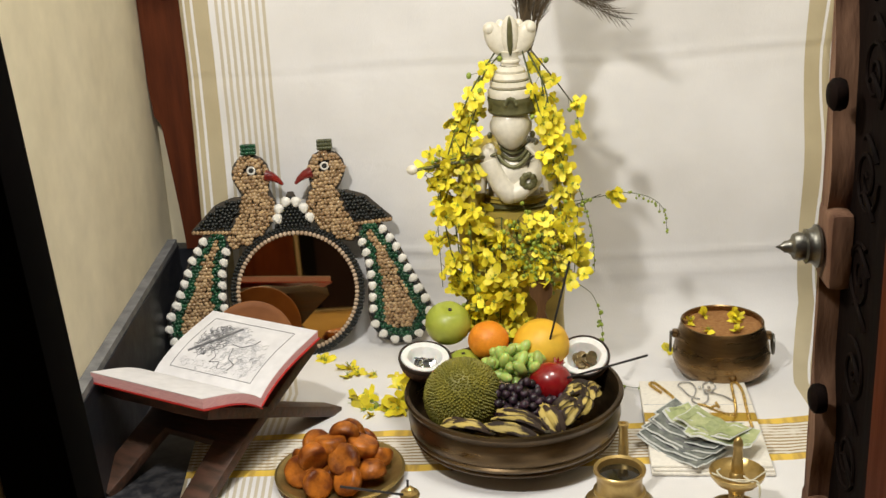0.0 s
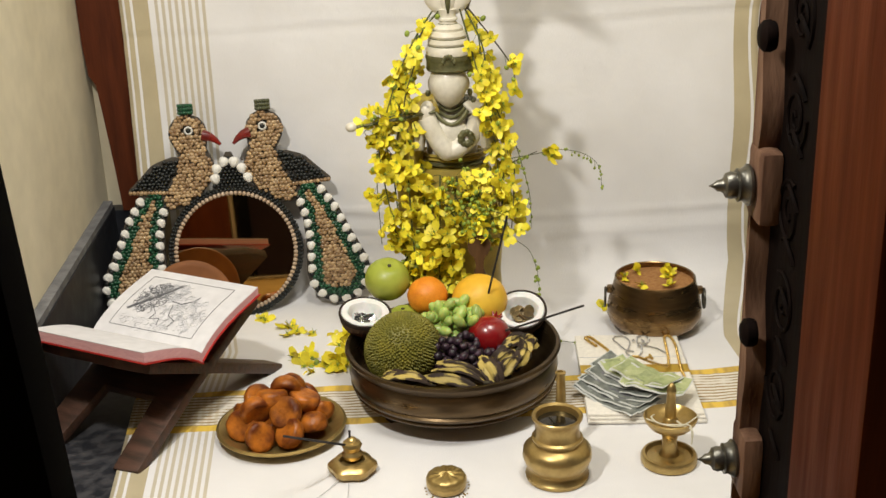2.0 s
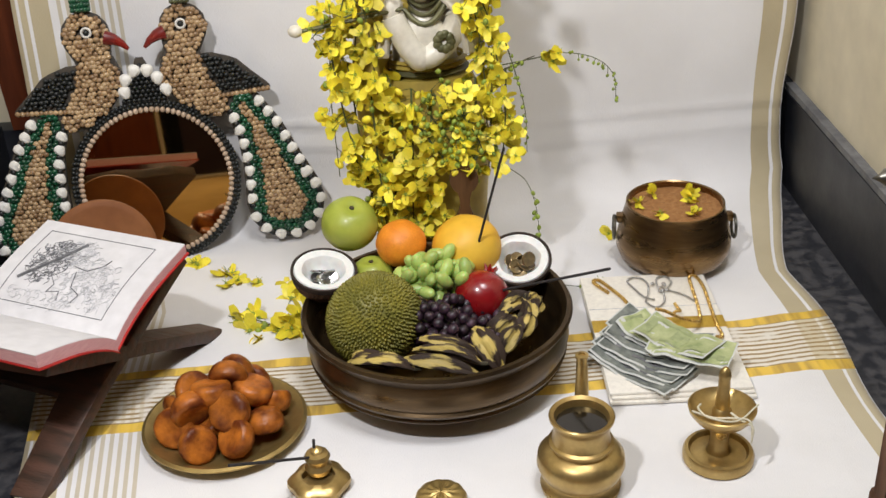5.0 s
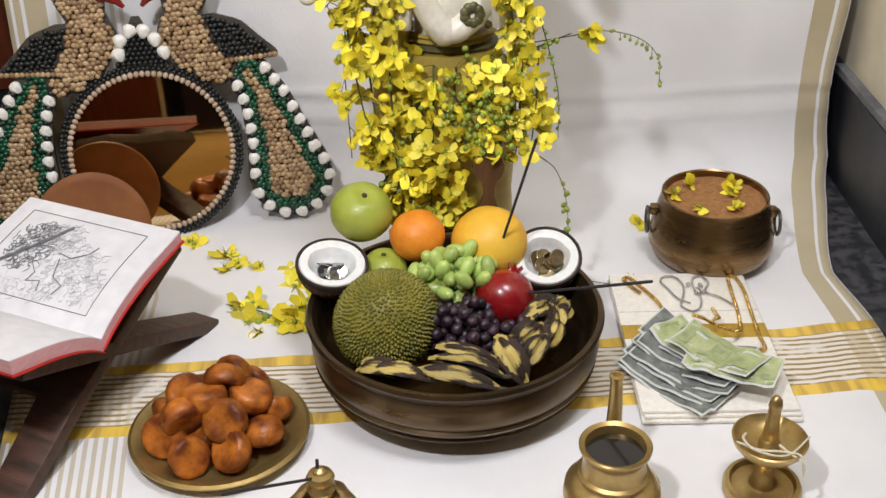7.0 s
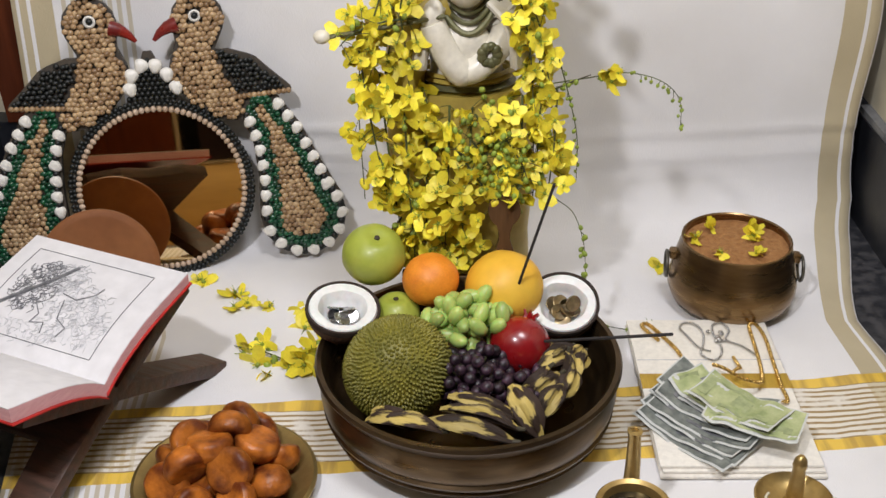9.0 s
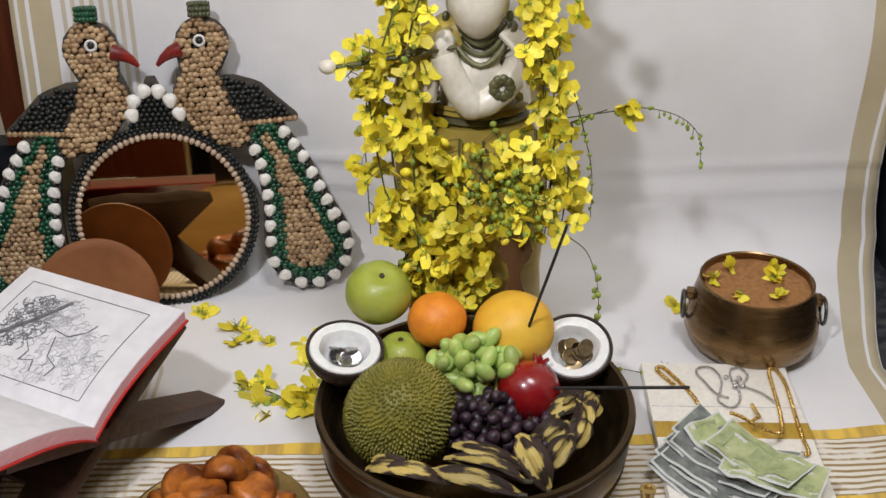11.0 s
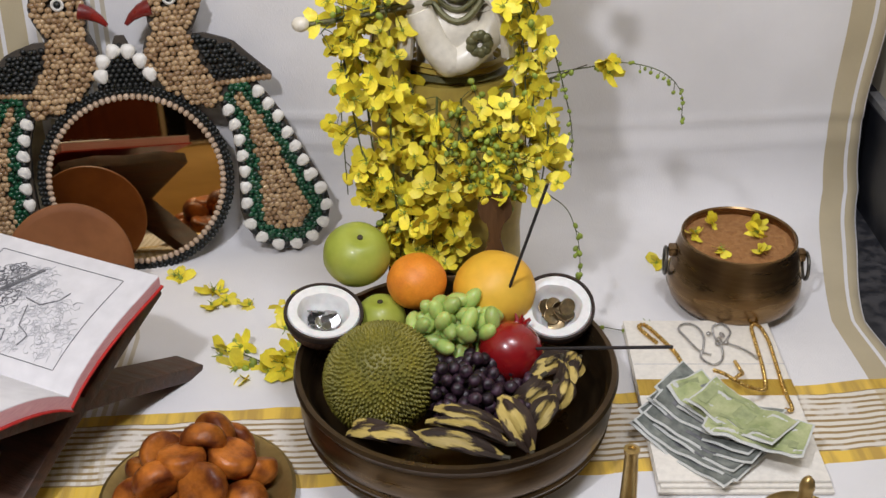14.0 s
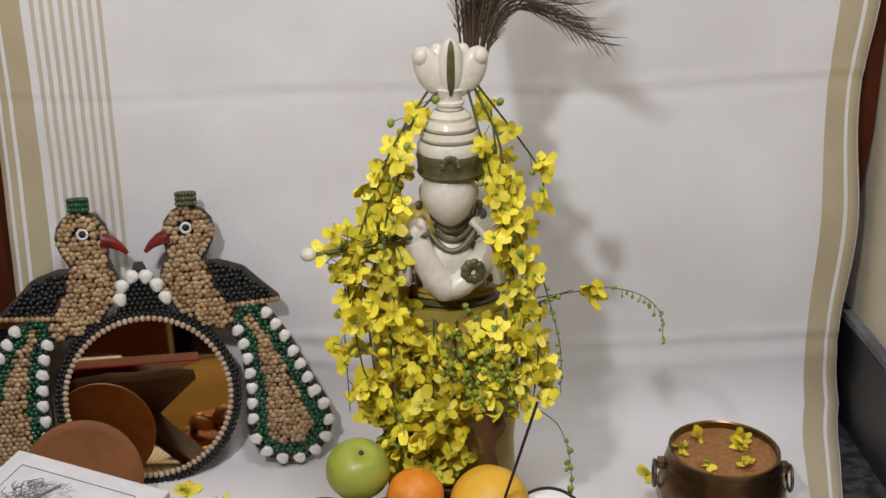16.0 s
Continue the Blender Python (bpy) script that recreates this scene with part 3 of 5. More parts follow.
def bead_mirror():
    t = thing("bead_mirror", pose(-0.423, 0.383, 0.002, -13.3, 0, 7.5), "round mirror framed by two peacocks of beads and shells", "mirror")
    HEAD = [(0.079, 0.394, 0.0385), (0.072, 0.355, 0.0275), (0.068, 0.317, 0.0385), (0.094, 0.276, 0.033), (0.120, 0.256, 0.018)]
    WING = [(0.112, 0.312, 0.034), (0.140, 0.306, 0.031), (0.170, 0.293, 0.019), (0.203, 0.280, 0.006)]
    TAIL = [(0.160, 0.255, 0.031), (0.184, 0.205, 0.039), (0.198, 0.150, 0.049), (0.213, 0.080, 0.067)]
    disc = [(0.138 * math.cos(2 * math.pi * i / 64), 0.139 + 0.138 * math.sin(2 * math.pi * i / 64)) for i in range(64)]
    part("backing_board", prism(disc, -0.0005, 0.0145), M_BOARD, t, "dark backing board", smooth=False)
    k, birds = 0, {}
    for sgn in (1, -1):
        for chain in (HEAD, WING, TAIL):
            bm = bmesh.new()
            for a, b in zip(chain, chain[1:]):
                k += 1
                o = hull2((a[0] * sgn, a[1], a[2] + 0.001), (b[0] * sgn, b[1], b[2] + 0.001))
                prism(o, 0.0002 * (k % 9), 0.0120 + 0.0002 * k, bm)
            made = part("peacock" if chain is HEAD else "wing" if chain is WING else "tail", bm, M_BOARD, t, "dark backing board", smooth=False)
            if chain is HEAD:
                birds[sgn] = made
    bm = bmesh.new()
    prism([(-0.044, 0.262), (0.044, 0.262), (0.006, 0.350), (-0.006, 0.350)], 0.0019, 0.0118, bm)
    part("backing_peak", bm, M_BOARD, t, "dark backing board", smooth=False)
    part("glass", lathe([(0, 0.0), (0.1215, 0.0), (0.1215, 0.003), (0, 0.003)], 64, m=Matrix.Translation((0, -0.004, 0.139)) @ Matrix.Rotation(radians(-90), 4, "X")), M_MIRROR, t, "round slightly bronzed mirror glass", smooth=False)
    tan, black, green, pale = [], [], [], []
    for i in range(88):
        a = 2 * math.pi * i / 88
        pale.append((0.1245 * math.cos(a), 0.139 + 0.1245 * math.sin(a), -0.003, 0.0052, 0.85, a + 1.571))
    for r, n in ((0.1320, 106), (0.1375, 108)):
        for i in range(n):
            a = 2 * math.pi * (i + 0.3 * rnd.random()) / n
            black.append((r * math.cos(a), 0.139 + r * math.sin(a), -0.002 + 0.001 * rnd.random(), 0.0040, 1, a))
    step = 0.0082
    for sgn in (1, -1):
        iz = 0
        z = 0.0
        while z < 0.45:
            x = -0.02 + (step / 2 if iz % 2 else 0)
            while x < 0.31:
                jx, jz = x + rnd.uniform(-1, 1) * 0.0017, z + rnd.uniform(-1, 1) * 0.0017
                ring = math.hypot(jx, jz - 0.139) > 0.142
                h, w, tl = chain_depth(jx, jz, HEAD), chain_depth(jx, jz, WING), chain_depth(jx, jz, TAIL)
                eye = math.hypot(jx - 0.076, jz - 0.399)
                sq = rnd.uniform(0.85, 1.40)
                turn = rnd.uniform(-0.6, 0.6)
                if h > 0.002 and ring and eye > 0.012:
                    tan.append((jx * sgn, jz, -0.003 - 0.25 * min(h, 0.02) - 0.001 * rnd.random(), 0.0046, sq, turn))
                elif w > 0.003 and ring and h < 0 and jz > 0.279:
                    black.append((jx * sgn, jz, -0.002 - 0.15 * min(w, 0.02), 0.0041, sq, turn))
                elif tl > 0.010 and ring and h < 0 and w < 0:
                    (tan if tl > 0.031 - 0.05 * max(0, jz - 0.13) else green).append((jx * sgn, jz, -0.002 - 0.1 * tl, 0.0046, sq, turn))
                x += step
            iz += 1
            z += step * 0.87
        for i in range(14):
            f = i / 13
            tan.append(((0.108 + 0.097 * f) * sgn, 0.272 + 0.006 * f, -0.004, 0.0046, 1.0, 0))
    z, iz = 0.266, 0
    while z < 0.346:
        x = -0.05 + (step / 2 if iz % 2 else 0)
        while x < 0.05:
            if abs(x) < 0.040 * (0.350 - z) / 0.075 and math.hypot(x, z - 0.139) > 0.140:
                black.append((x, z, -0.003, 0.0040, 1, 0))
            x += step
        z, iz = z + step * 0.87, iz + 1
    bead_mesh("tan_beadwork", tan, M_BEADTAN, t, "tan cowrie beads")
    bead_mesh("black_beadwork", black, M_BEADBLACK, t, "glossy black beads")
    bead_mesh("green_beadwork", green, M_BEADGREEN, t, "dark green beads")
    bead_mesh("rim_beadwork", pale, M_BEADPALE, t, "pale pinkish beads round the glass")
    # white shells, one by one
    sh = bmesh.new()
    ball((0, 0, 0), (0.0090, 0.0072, 0.0104), sh, 12, 8)
    for v in sh.verts:
        v.co.x *= 1 + 0.25 * v.co.z / 0.0088
        if abs(v.co.x) < 0.002 and v.co.y < 0:
            v.co.y *= 0.8
    shell = mesh_of("shell", sh, M_WHITESHELL)
    spots = [(-0.0105, 0.329), (0.0105, 0.328), (-0.0260, 0.315), (0.0260, 0.314), (-0.030, 0.295), (0.038, 0.294)]
    for x, zz in spots:
        share("shell", shell, t, Matrix.Translation((x, -0.006, zz)) @ Matrix.Rotation(rnd.uniform(-0.5, 0.5), 4, "Y") @ Matrix.Diagonal((1.15, 1, 1.1, 1)))
    for sgn in (1, -1):
        edge = []
        n = 400
        for i in range(n):
            # walk round the tail's rim by casting out from its middle line
            f = i / n
            if f < 0.36:
                q, side = f / 0.36, -1
            elif f > 0.60:
                q, side = (1 - f) / 0.40, 1
            else:
                a = math.pi * 1.12 + (f - 0.36) / 0.24 * math.pi * 1.16
                edge.append((TAIL[3][0] + 0.060 * math.cos(a), TAIL[3][1] + 0.060 * math.sin(a)))
                continue
            s = q * 2.999
            k0 = int(s)
            a, b = TAIL[k0], TAIL[k0 + 1]
            u = s - k0
            d = Vector((b[0] - a[0], b[1] - a[1])).normalized()
            r = a[2] + (b[2] - a[2]) * u - 0.007
            nrm = Vector((d.y, -d.x)) * (-side)
            if side < 0:
                nrm = Vector((d.y, -d.x))
            edge.append((a[0] + (b[0] - a[0]) * u + nrm.x * r, a[1] + (b[1] - a[1]) * u + nrm.y * r))
        last, turn = None, 0
        for x, zz in edge:
            if math.hypot(x, zz - 0.139) < 0.139 or zz > 0.268:
                continue
            if chain_depth(x, zz, TAIL) > 0.012:
                continue
            if last is None or math.hypot(x - last[0], zz - last[1]) > 0.0115:
                last = (x, zz)
                turn += 1
                if turn % 2:
                    share("dark_bead", bpy.data.meshes.get("dark_bead") or mesh_of("dark_bead", ball((0, 0, 0), (0.0058, 0.0055, 0.0062), None, 10, 7), M_BEADBLACK), t, Matrix.Translation((x * sgn, -0.003, zz)))
                    continue
                share("shell", shell, t, Matrix.Translation((x * sgn, -0.0045, zz)) @ Matrix.Rotation(rnd.uniform(-0.4, 0.4) + (1.571 if zz < 0.06 else 0.5 * sgn), 4, "Y"))
        # crest, beak and eye
        crest = box((0.063, -0.010, 0.431), (0.095, 0.006, 0.455), m=Matrix.Diagonal((sgn, 1, 1, 1)), bevel=0.006)
        for k in range(18):
            ball(((0.066 + 0.0052 * (k % 6)) * sgn, -0.010, 0.436 + 0.0075 * (k // 6)), (0.0036, 0.003, 0.004), crest, 8, 6)
        part("crest", crest, M_BEADGREEN if sgn < 0 else M_BEADOLIVE, birds[sgn], "dark green bead crest" if sgn < 0 else "olive bead crest")
        bk = bmesh.new()
        tube([(0.048 * sgn, -0.005, 0.388), (0.034 * sgn, -0.007, 0.384), (0.022 * sgn, -0.006, 0.376), (0.013 * sgn, -0.005, 0.366)], 0.0125, 0.003, bk, 10)
        part("beak", bk, M_BEADRED, birds[sgn], "red beak")
        part("eye_ring", lathe([(0.0052, 0), (0.0088, 0), (0.0092, 0.003), (0.007, 0.005), (0.0052, 0.003)], 20, m=Matrix.Translation((0.076 * sgn, -0.007, 0.399)) @ Matrix.Rotation(radians(90), 4, "X"), closed=True), M_WHITESHELL, birds[sgn], "white eye ring")
        part("eye", ball((0.076 * sgn, -0.009, 0.399), (0.005, 0.004, 0.005), None, 12, 8), M_BEADBLACK, birds[sgn], "black bead eye")
    return t


bead_mirror()


# ---- bowl and fruit ----
BX, BY = 0.023, -0.018


def fruit_bowl():
    t = thing("bronze_bowl", pose(BX, BY, 0.005), "wide old bronze bowl with ridged body, standing on the cloth", "bowl")
    prof = [(0, 0.010), (0.09, 0.008), (0.104, 0.0), (0.110, 0.0), (0.113, 0.010), (0.140, 0.022), (0.166, 0.031), (0.1785, 0.036), (0.1815, 0.040), (0.179, 0.044), (0.184, 0.048), (0.186, 0.053), (0.183, 0.0565),
            (0.186, 0.062), (0.1885, 0.075), (0.187, 0.089), (0.184, 0.098), (0.187, 0.103), (0.191, 0.109), (0.1935, 0.114), (0.191, 0.1185), (0.185, 0.1185), (0.180, 0.111), (0.177, 0.098), (0.177, 0.072), (0.168, 0.050), (0.140, 0.032), (0.09, 0.020), (0, 0.018)]
    part("body", lathe([(r * 0.985, z * 0.955) for r, z in prof], 96), M_BRONZE, t)
    for a in (95, 215, 335):
        part("foot", box((-0.014, -0.010, -0.003), (0.014, 0.010, 0.024), m=Matrix.Rotation(radians(a), 4, "Z") @ Matrix.Translation((0.128, 0, 0)), bevel=0.003), M_BRONZE, t)
    return t


fruit_bowl()


def jackfruit():
    t = thing("jackfruit", pose(-0.064, -0.046, 0.116, 12, -10, 20), "small green spiky jackfruit in the bowl", "jackfruit")
    R = Vector((0.067, 0.062, 0.068))
    bm = ball((0, 0, 0), (R.x * 0.97, R.y * 0.97, R.z * 0.97), None, 40, 28)
    n = 2100
    ga = math.pi * (3 - math.sqrt(5))
    for i in range(n):
        z = 1 - 2 * (i + 0.5) / n
        r = math.sqrt(1 - z * z)
        d = Vector((r * math.cos(ga * i), r * math.sin(ga * i), z))
        d = (d + Vector([rnd.uniform(-0.022, 0.022) for _ in range(3)])).normalized()
        p = Vector((d.x * R.x, d.y * R.y, d.z * R.z))
        nn = Vector((d.x / R.x, d.y / R.y, d.z / R.z)).normalized()
        a = nn.orthogonal().normalized()
        b = nn.cross(a)
        w = 0.0026
        base = [bm.verts.new(p * 0.965 + w * (a * math.cos(k * math.pi / 3) + b * math.sin(k * math.pi / 3))) for k in range(6)]
        mid = [bm.verts.new(p + 0.0006 * nn + 0.55 * w * (a * math.cos(k * math.pi / 3) + b * math.sin(k * math.pi / 3))) for k in range(6)]
        tip = bm.verts.new(p + nn * (0.0021 + 0.0006 * rnd.random()))
        for k in range(6):
            bm.faces.new((base[k], base[(k + 1) % 6], mid[(k + 1) % 6], mid[k]))
            bm.faces.new((mid[k], mid[(k + 1) % 6], tip))
    part("stalk", tube([(0, 0.02, -0.056), (0.002, 0.030, -0.072)], 0.006, 0.005, seg=10), M_STEMDARK, t, "short dark stalk")
    ob = part("rind", bm, M_JACK, t, smooth=False)
    ob.data.polygons.foreach_set("use_smooth", [True] * len(ob.data.polygons))
    return t


jackfruit()


def coconut_half(place, normal, coins, label):
    m = Matrix.Translation(place) @ Vector(normal).to_track_quat("Z", "Y").to_matrix().to_4x4()
    t = thing("coconut_half", m, label, "coconut", "coconut halves")
    R = 0.0475
    outer = [(R * math.cos(a), R * math.sin(a) * 0.95) for a in [-math.pi / 2 + math.pi / 2 * i / 10 for i in range(11)]]
    outer[0] = (0, outer[0][1])
    part("shell", lathe(outer, 40), M_SHELL, t, "brown fibrous shell")
    part("rim", lathe([(R, -0.006), (R * 1.012, -0.002), (R * 1.0, 0.002), (0.0445, 0.0018), (0.0435, -0.004)], 40), M_RIM, t, "dark broken shell rim")
    prof = [(0.0442, -0.002), (0.0425, 0.0022), (0.037, 0.0024), (0.0315, 0.0008), (0.0290, -0.004), (0.027, -0.012), (0.023, -0.021), (0.015, -0.027), (0, -0.029)]
    bm = lathe(prof, 40)
    for v in bm.verts:
        a = math.atan2(v.co.y, v.co.x)
        k = 1 + 0.03 * math.sin(3 * a + 1) + 0.02 * math.sin(7 * a)
        if Vector((v.co.x, v.co.y)).length < 0.041:
            v.co.x *= k
            v.co.y *= k
    part("flesh", bm, M_FLESH, t, "white moist flesh")
    coin = mesh_of("coin", lathe([(0, -0.0008), (0.0085, -0.0008), (0.009, -0.0004), (0.009, 0.0006), (0.0085, 0.0009), (0.0075, 0.0006), (0, 0.0006)], 20), coins)
    for i in range(9):
        a = i * 2.4
        r = 0.006 + 0.010 * rnd.random()
        ob = new("coin", coin)
        tagged(ob, "old brown coin lying in the coconut" if coins == M_GOLDCOIN else "silvery coin lying in the coconut", "coin", "coins")
        ob.matrix_world = m @ (Matrix.Translation((r * math.cos(a), r * math.sin(a), -0.0205 + 0.0022 * i * 0.7)) @ Euler((rnd.uniform(-0.7, 0.7), rnd.uniform(-0.7, 0.7), 0)).to_matrix().to_4x4() @ Matrix.Scale(1.2, 4))
    return t


coconut_half((-0.133, 0.040, 0.151), (0.10, -0.20, 0.97), M_COIN, "halved coconut holding silvery coins, on the bowl rim")
coconut_half((0.149, 0.056, 0.139), (-0.05, -0.42, 0.90), M_GOLDCOIN, "halved coconut holding old brown coins, on the bowl rim")


def round_fruit(name, c, r, material, label, cat, dent=True, rot=(0, 0, 0)):
    t = thing(name, pose(*c, *rot), label, cat)
    bm = ball((0, 0, 0), r, None, 36, 24)
    for v in bm.verts:
        n = v.co.normalized()
        v.co += n * 0.0012 * noise.noise(v.co * 45 + Vector(c) * 9)
        if dent and n.z > 0.86:
            v.co.z -= 0.006 * ((n.z - 0.86) / 0.14) ** 2
    part("skin", bm, material, t)
    if dent:
        part("stem_end", lathe([(0, -0.003), (0.004, -0.003), (0.0034, 0.002), (0, 0.003)], 10, m=Matrix.Translation((0, 0, r[2] - 0.006))), M_STEMDARK, t, "dry stem end")
    return t


round_fruit("green_fruit", (-0.094, 0.118, 0.183), (0.042, 0.042, 0.039), M_MANGO, "shiny green round fruit at the back of the bowl", "fruit", rot=(20, 10, 0))
round_fruit("green_fruit", (-0.066, 0.072, 0.116), (0.032, 0.032, 0.031), M_MANGO, "green round fruit behind the jackfruit", "fruit")
round_fruit("orange", (-0.020, 0.088, 0.160), (0.037, 0.037, 0.035), M_ORANGE, "bright orange fruit in the bowl", "orange", dent=False)
round_fruit("yellow_melon", (0.075, 0.078, 0.151), (0.051, 0.050, 0.049), M_MELON, "yellow-orange melon with an incense stick in it", "melon", dent=False)


def pomegranate():
    t = thing("pomegranate", pose(0.089, -0.003, 0.116, -38, 28, 0), "shiny red pomegranate in the bowl", "pomegranate")
    bm = ball((0, 0, 0), (0.0395, 0.0395, 0.037), None, 32, 22)
    for v in bm.verts:
        a = math.atan2(v.co.y, v.co.x)
        v.co *= 1 + 0.014 * math.cos(5 * a) * (1 - abs(v.co.z) / 0.04)
    part("skin", bm, M_POM, t)
    cr = bmesh.new()
    for i in range(6):
        a = i * math.pi / 3
        tube([(0.004 * math.cos(a), 0.004 * math.sin(a), 0.034), (0.007 * math.cos(a), 0.007 * math.sin(a), 0.040), (0.0105 * math.cos(a), 0.0105 * math.sin(a), 0.045)], 0.004, 0.001, cr, 6)
    part("crown", cr, M_POM, t, "dry red crown")
    return t


pomegranate()


def grapes(name, seeds, size, material, label, stretch):
    """A bunch: grapes in a heap about the given middles."""
    t = thing(name, pose(0, 0, 0), label, "grapes")
    g = mesh_of("grape", ball((0, 0, 0), (size, size, size * stretch), None, 14, 10), material)
    stalk = bmesh.new()
    for c, spread, n in seeds:
        done = []
        tries = 0
        while len(done) < n and tries < 2500:
            tries += 1
            g3 = Vector([rnd.gauss(0, 0.5) for s in spread])
            p = Vector(c) + Vector([g * s for g, s in zip(g3, spread)])
            if g3.length < 1.15 and all((p - q).length > size * 1.55 for q in done):
                done.append(p)
                share("grape", g, t, Matrix.Translation(p) @ Euler((rnd.uniform(0, 3), rnd.uniform(-0.8, 0.8), rnd.uniform(0, 6))).to_matrix().to_4x4())
        for p in done:
            tube([Vector(c) - Vector((0, 0, 0.006)), (Vector(c) + p) / 2 - Vector((0, 0, 0.004)), p], 0.0012, 0.0008, stalk, 5)
    part("stalk", stalk, M_STEM, t, "thin green stalk")
    return t


grapes("green_grapes", [((0.030, 0.020, 0.141), (0.042, 0.032, 0.030), 46), ((-0.010, 0.026, 0.136), (0.024, 0.020, 0.016), 7)], 0.0094, M_GRAPE, "bunch of pale green grapes in the middle of the bowl", 1.62)
grapes("purple_grapes", [((0.030, -0.055, 0.101), (0.044, 0.046, 0.036), 120), ((0.088, -0.058, 0.088), (0.044, 0.040, 0.026), 70)], 0.0076, M_PGRAPE, "bunch of dark purple grapes with dusty bloom", 1.08)


def dried_pod(c, rot, length, wide):
    """A ridged half-dried banana with tapering ends."""
    t = thing("dried_banana", pose(*c, *rot), "blackened yellow ridged banana inside the bowl rim", "banana", "dried bananas")
    bm = bmesh.new()
    n, seg = 18, 20
    rings = []
    for i in range(n + 1):
        f = i / n
        x = (f - 0.5) * length
        r = wide * (math.sin(math.pi * min(max(f, 0.03), 0.97)) ** 0.6) + 0.0012
        bend = 0.020 * (1 - (2 * f - 1) ** 2)
        ring = []
        for k in range(seg):
            a = 2 * math.pi * k / seg
            rr = r * (1 + 0.26 * math.cos(4 * a + 0.5) + 0.18 * noise.noise(Vector((x * 60, math.cos(a) * 2, math.sin(a) * 2 + c[0] * 50))))
            ring.append(bm.verts.new((x, rr * math.cos(a) * 1.1, rr * math.sin(a) * 0.75 + bend * 0.5)))
        rings.append(ring)
    for a, b in zip(rings, rings[1:]):
        for k in range(seg):
            bm.faces.new((a[k], a[(k + 1) % seg], b[(k + 1) % seg], b[k]))
    bm.faces.new(rings[0][::-1]), bm.faces.new(rings[-1])
    part("skin", bm, M_POD, t)
    part("stub", tube([(length / 2 - 0.002, 0, 0), (length / 2 + 0.008, 0, 0.002)], 0.0035, 0.0025, seg=7), M_STEMDARK, t, "black stub")
    return t


for c, rot, ln, wd in (((-0.075, -0.126, 0.094), (0, -4, -22), 0.060, 0.010), ((-0.050, -0.134, 0.098), (0, 6, -12), 0.075, 0.0105), ((0.018, -0.142, 0.094), (10, 8, -14), 0.105, 0.0115), ((0.030, -0.128, 0.100), (-20, 6, -18), 0.095, 0.010),
                       ((0.086, -0.112, 0.098), (20, 35, -58), 0.070, 0.0145), ((0.118, -0.098, 0.098), (10, -24, 48), 0.055, 0.012), ((0.140, -0.066, 0.101), (30, -20, 62), 0.052, 0.012), ((0.112, -0.072, 0.102), (30, -30, 20), 0.050, 0.012),
                       ((0.150, -0.040, 0.103), (0, -10, 85), 0.048, 0.012), ((0.128, -0.036, 0.108), (0, -8, 20), 0.055, 0.012), ((0.140, -0.014, 0.108), (40, 6, -15), 0.050, 0.011), ((0.155, -0.020, 0.106), (10, 10, 50), 0.045, 0.011)):
    dried_pod(c, rot, ln, wd * 0.85)
    if rnd.random() < 0.7:
        dried_pod((c[0] + rnd.uniform(-0.012, 0.012), c[1] + rnd.uniform(0.004, 0.018), c[2] + rnd.uniform(0.000, 0.010)), (rot[0] + 40, rot[1] + rnd.uniform(-12, 12), rot[2] + rnd.uniform(-15, 15)), ln * 0.9, wd * 0.7)


def incense(a, b, label):
    bm = tube([Vector(a), (Vector(a) + Vector(b)) / 2, Vector(b)], 0.0019, 0.0019, seg=8)
    return solid("incense_stick", bm, M_INCENSE, label, "incense stick", "incense sticks")


incense((0.090, 0.042, 0.178), (0.124, 0.000, 0.340), "black incense stick stuck upright in the melon")
incense((0.116, -0.022, 0.134), (0.235, -0.172, 0.243), "black incense stick stuck into the pomegranate")


# ---- statue, plain shapes ----
SX, SY = 0.040, 0.265


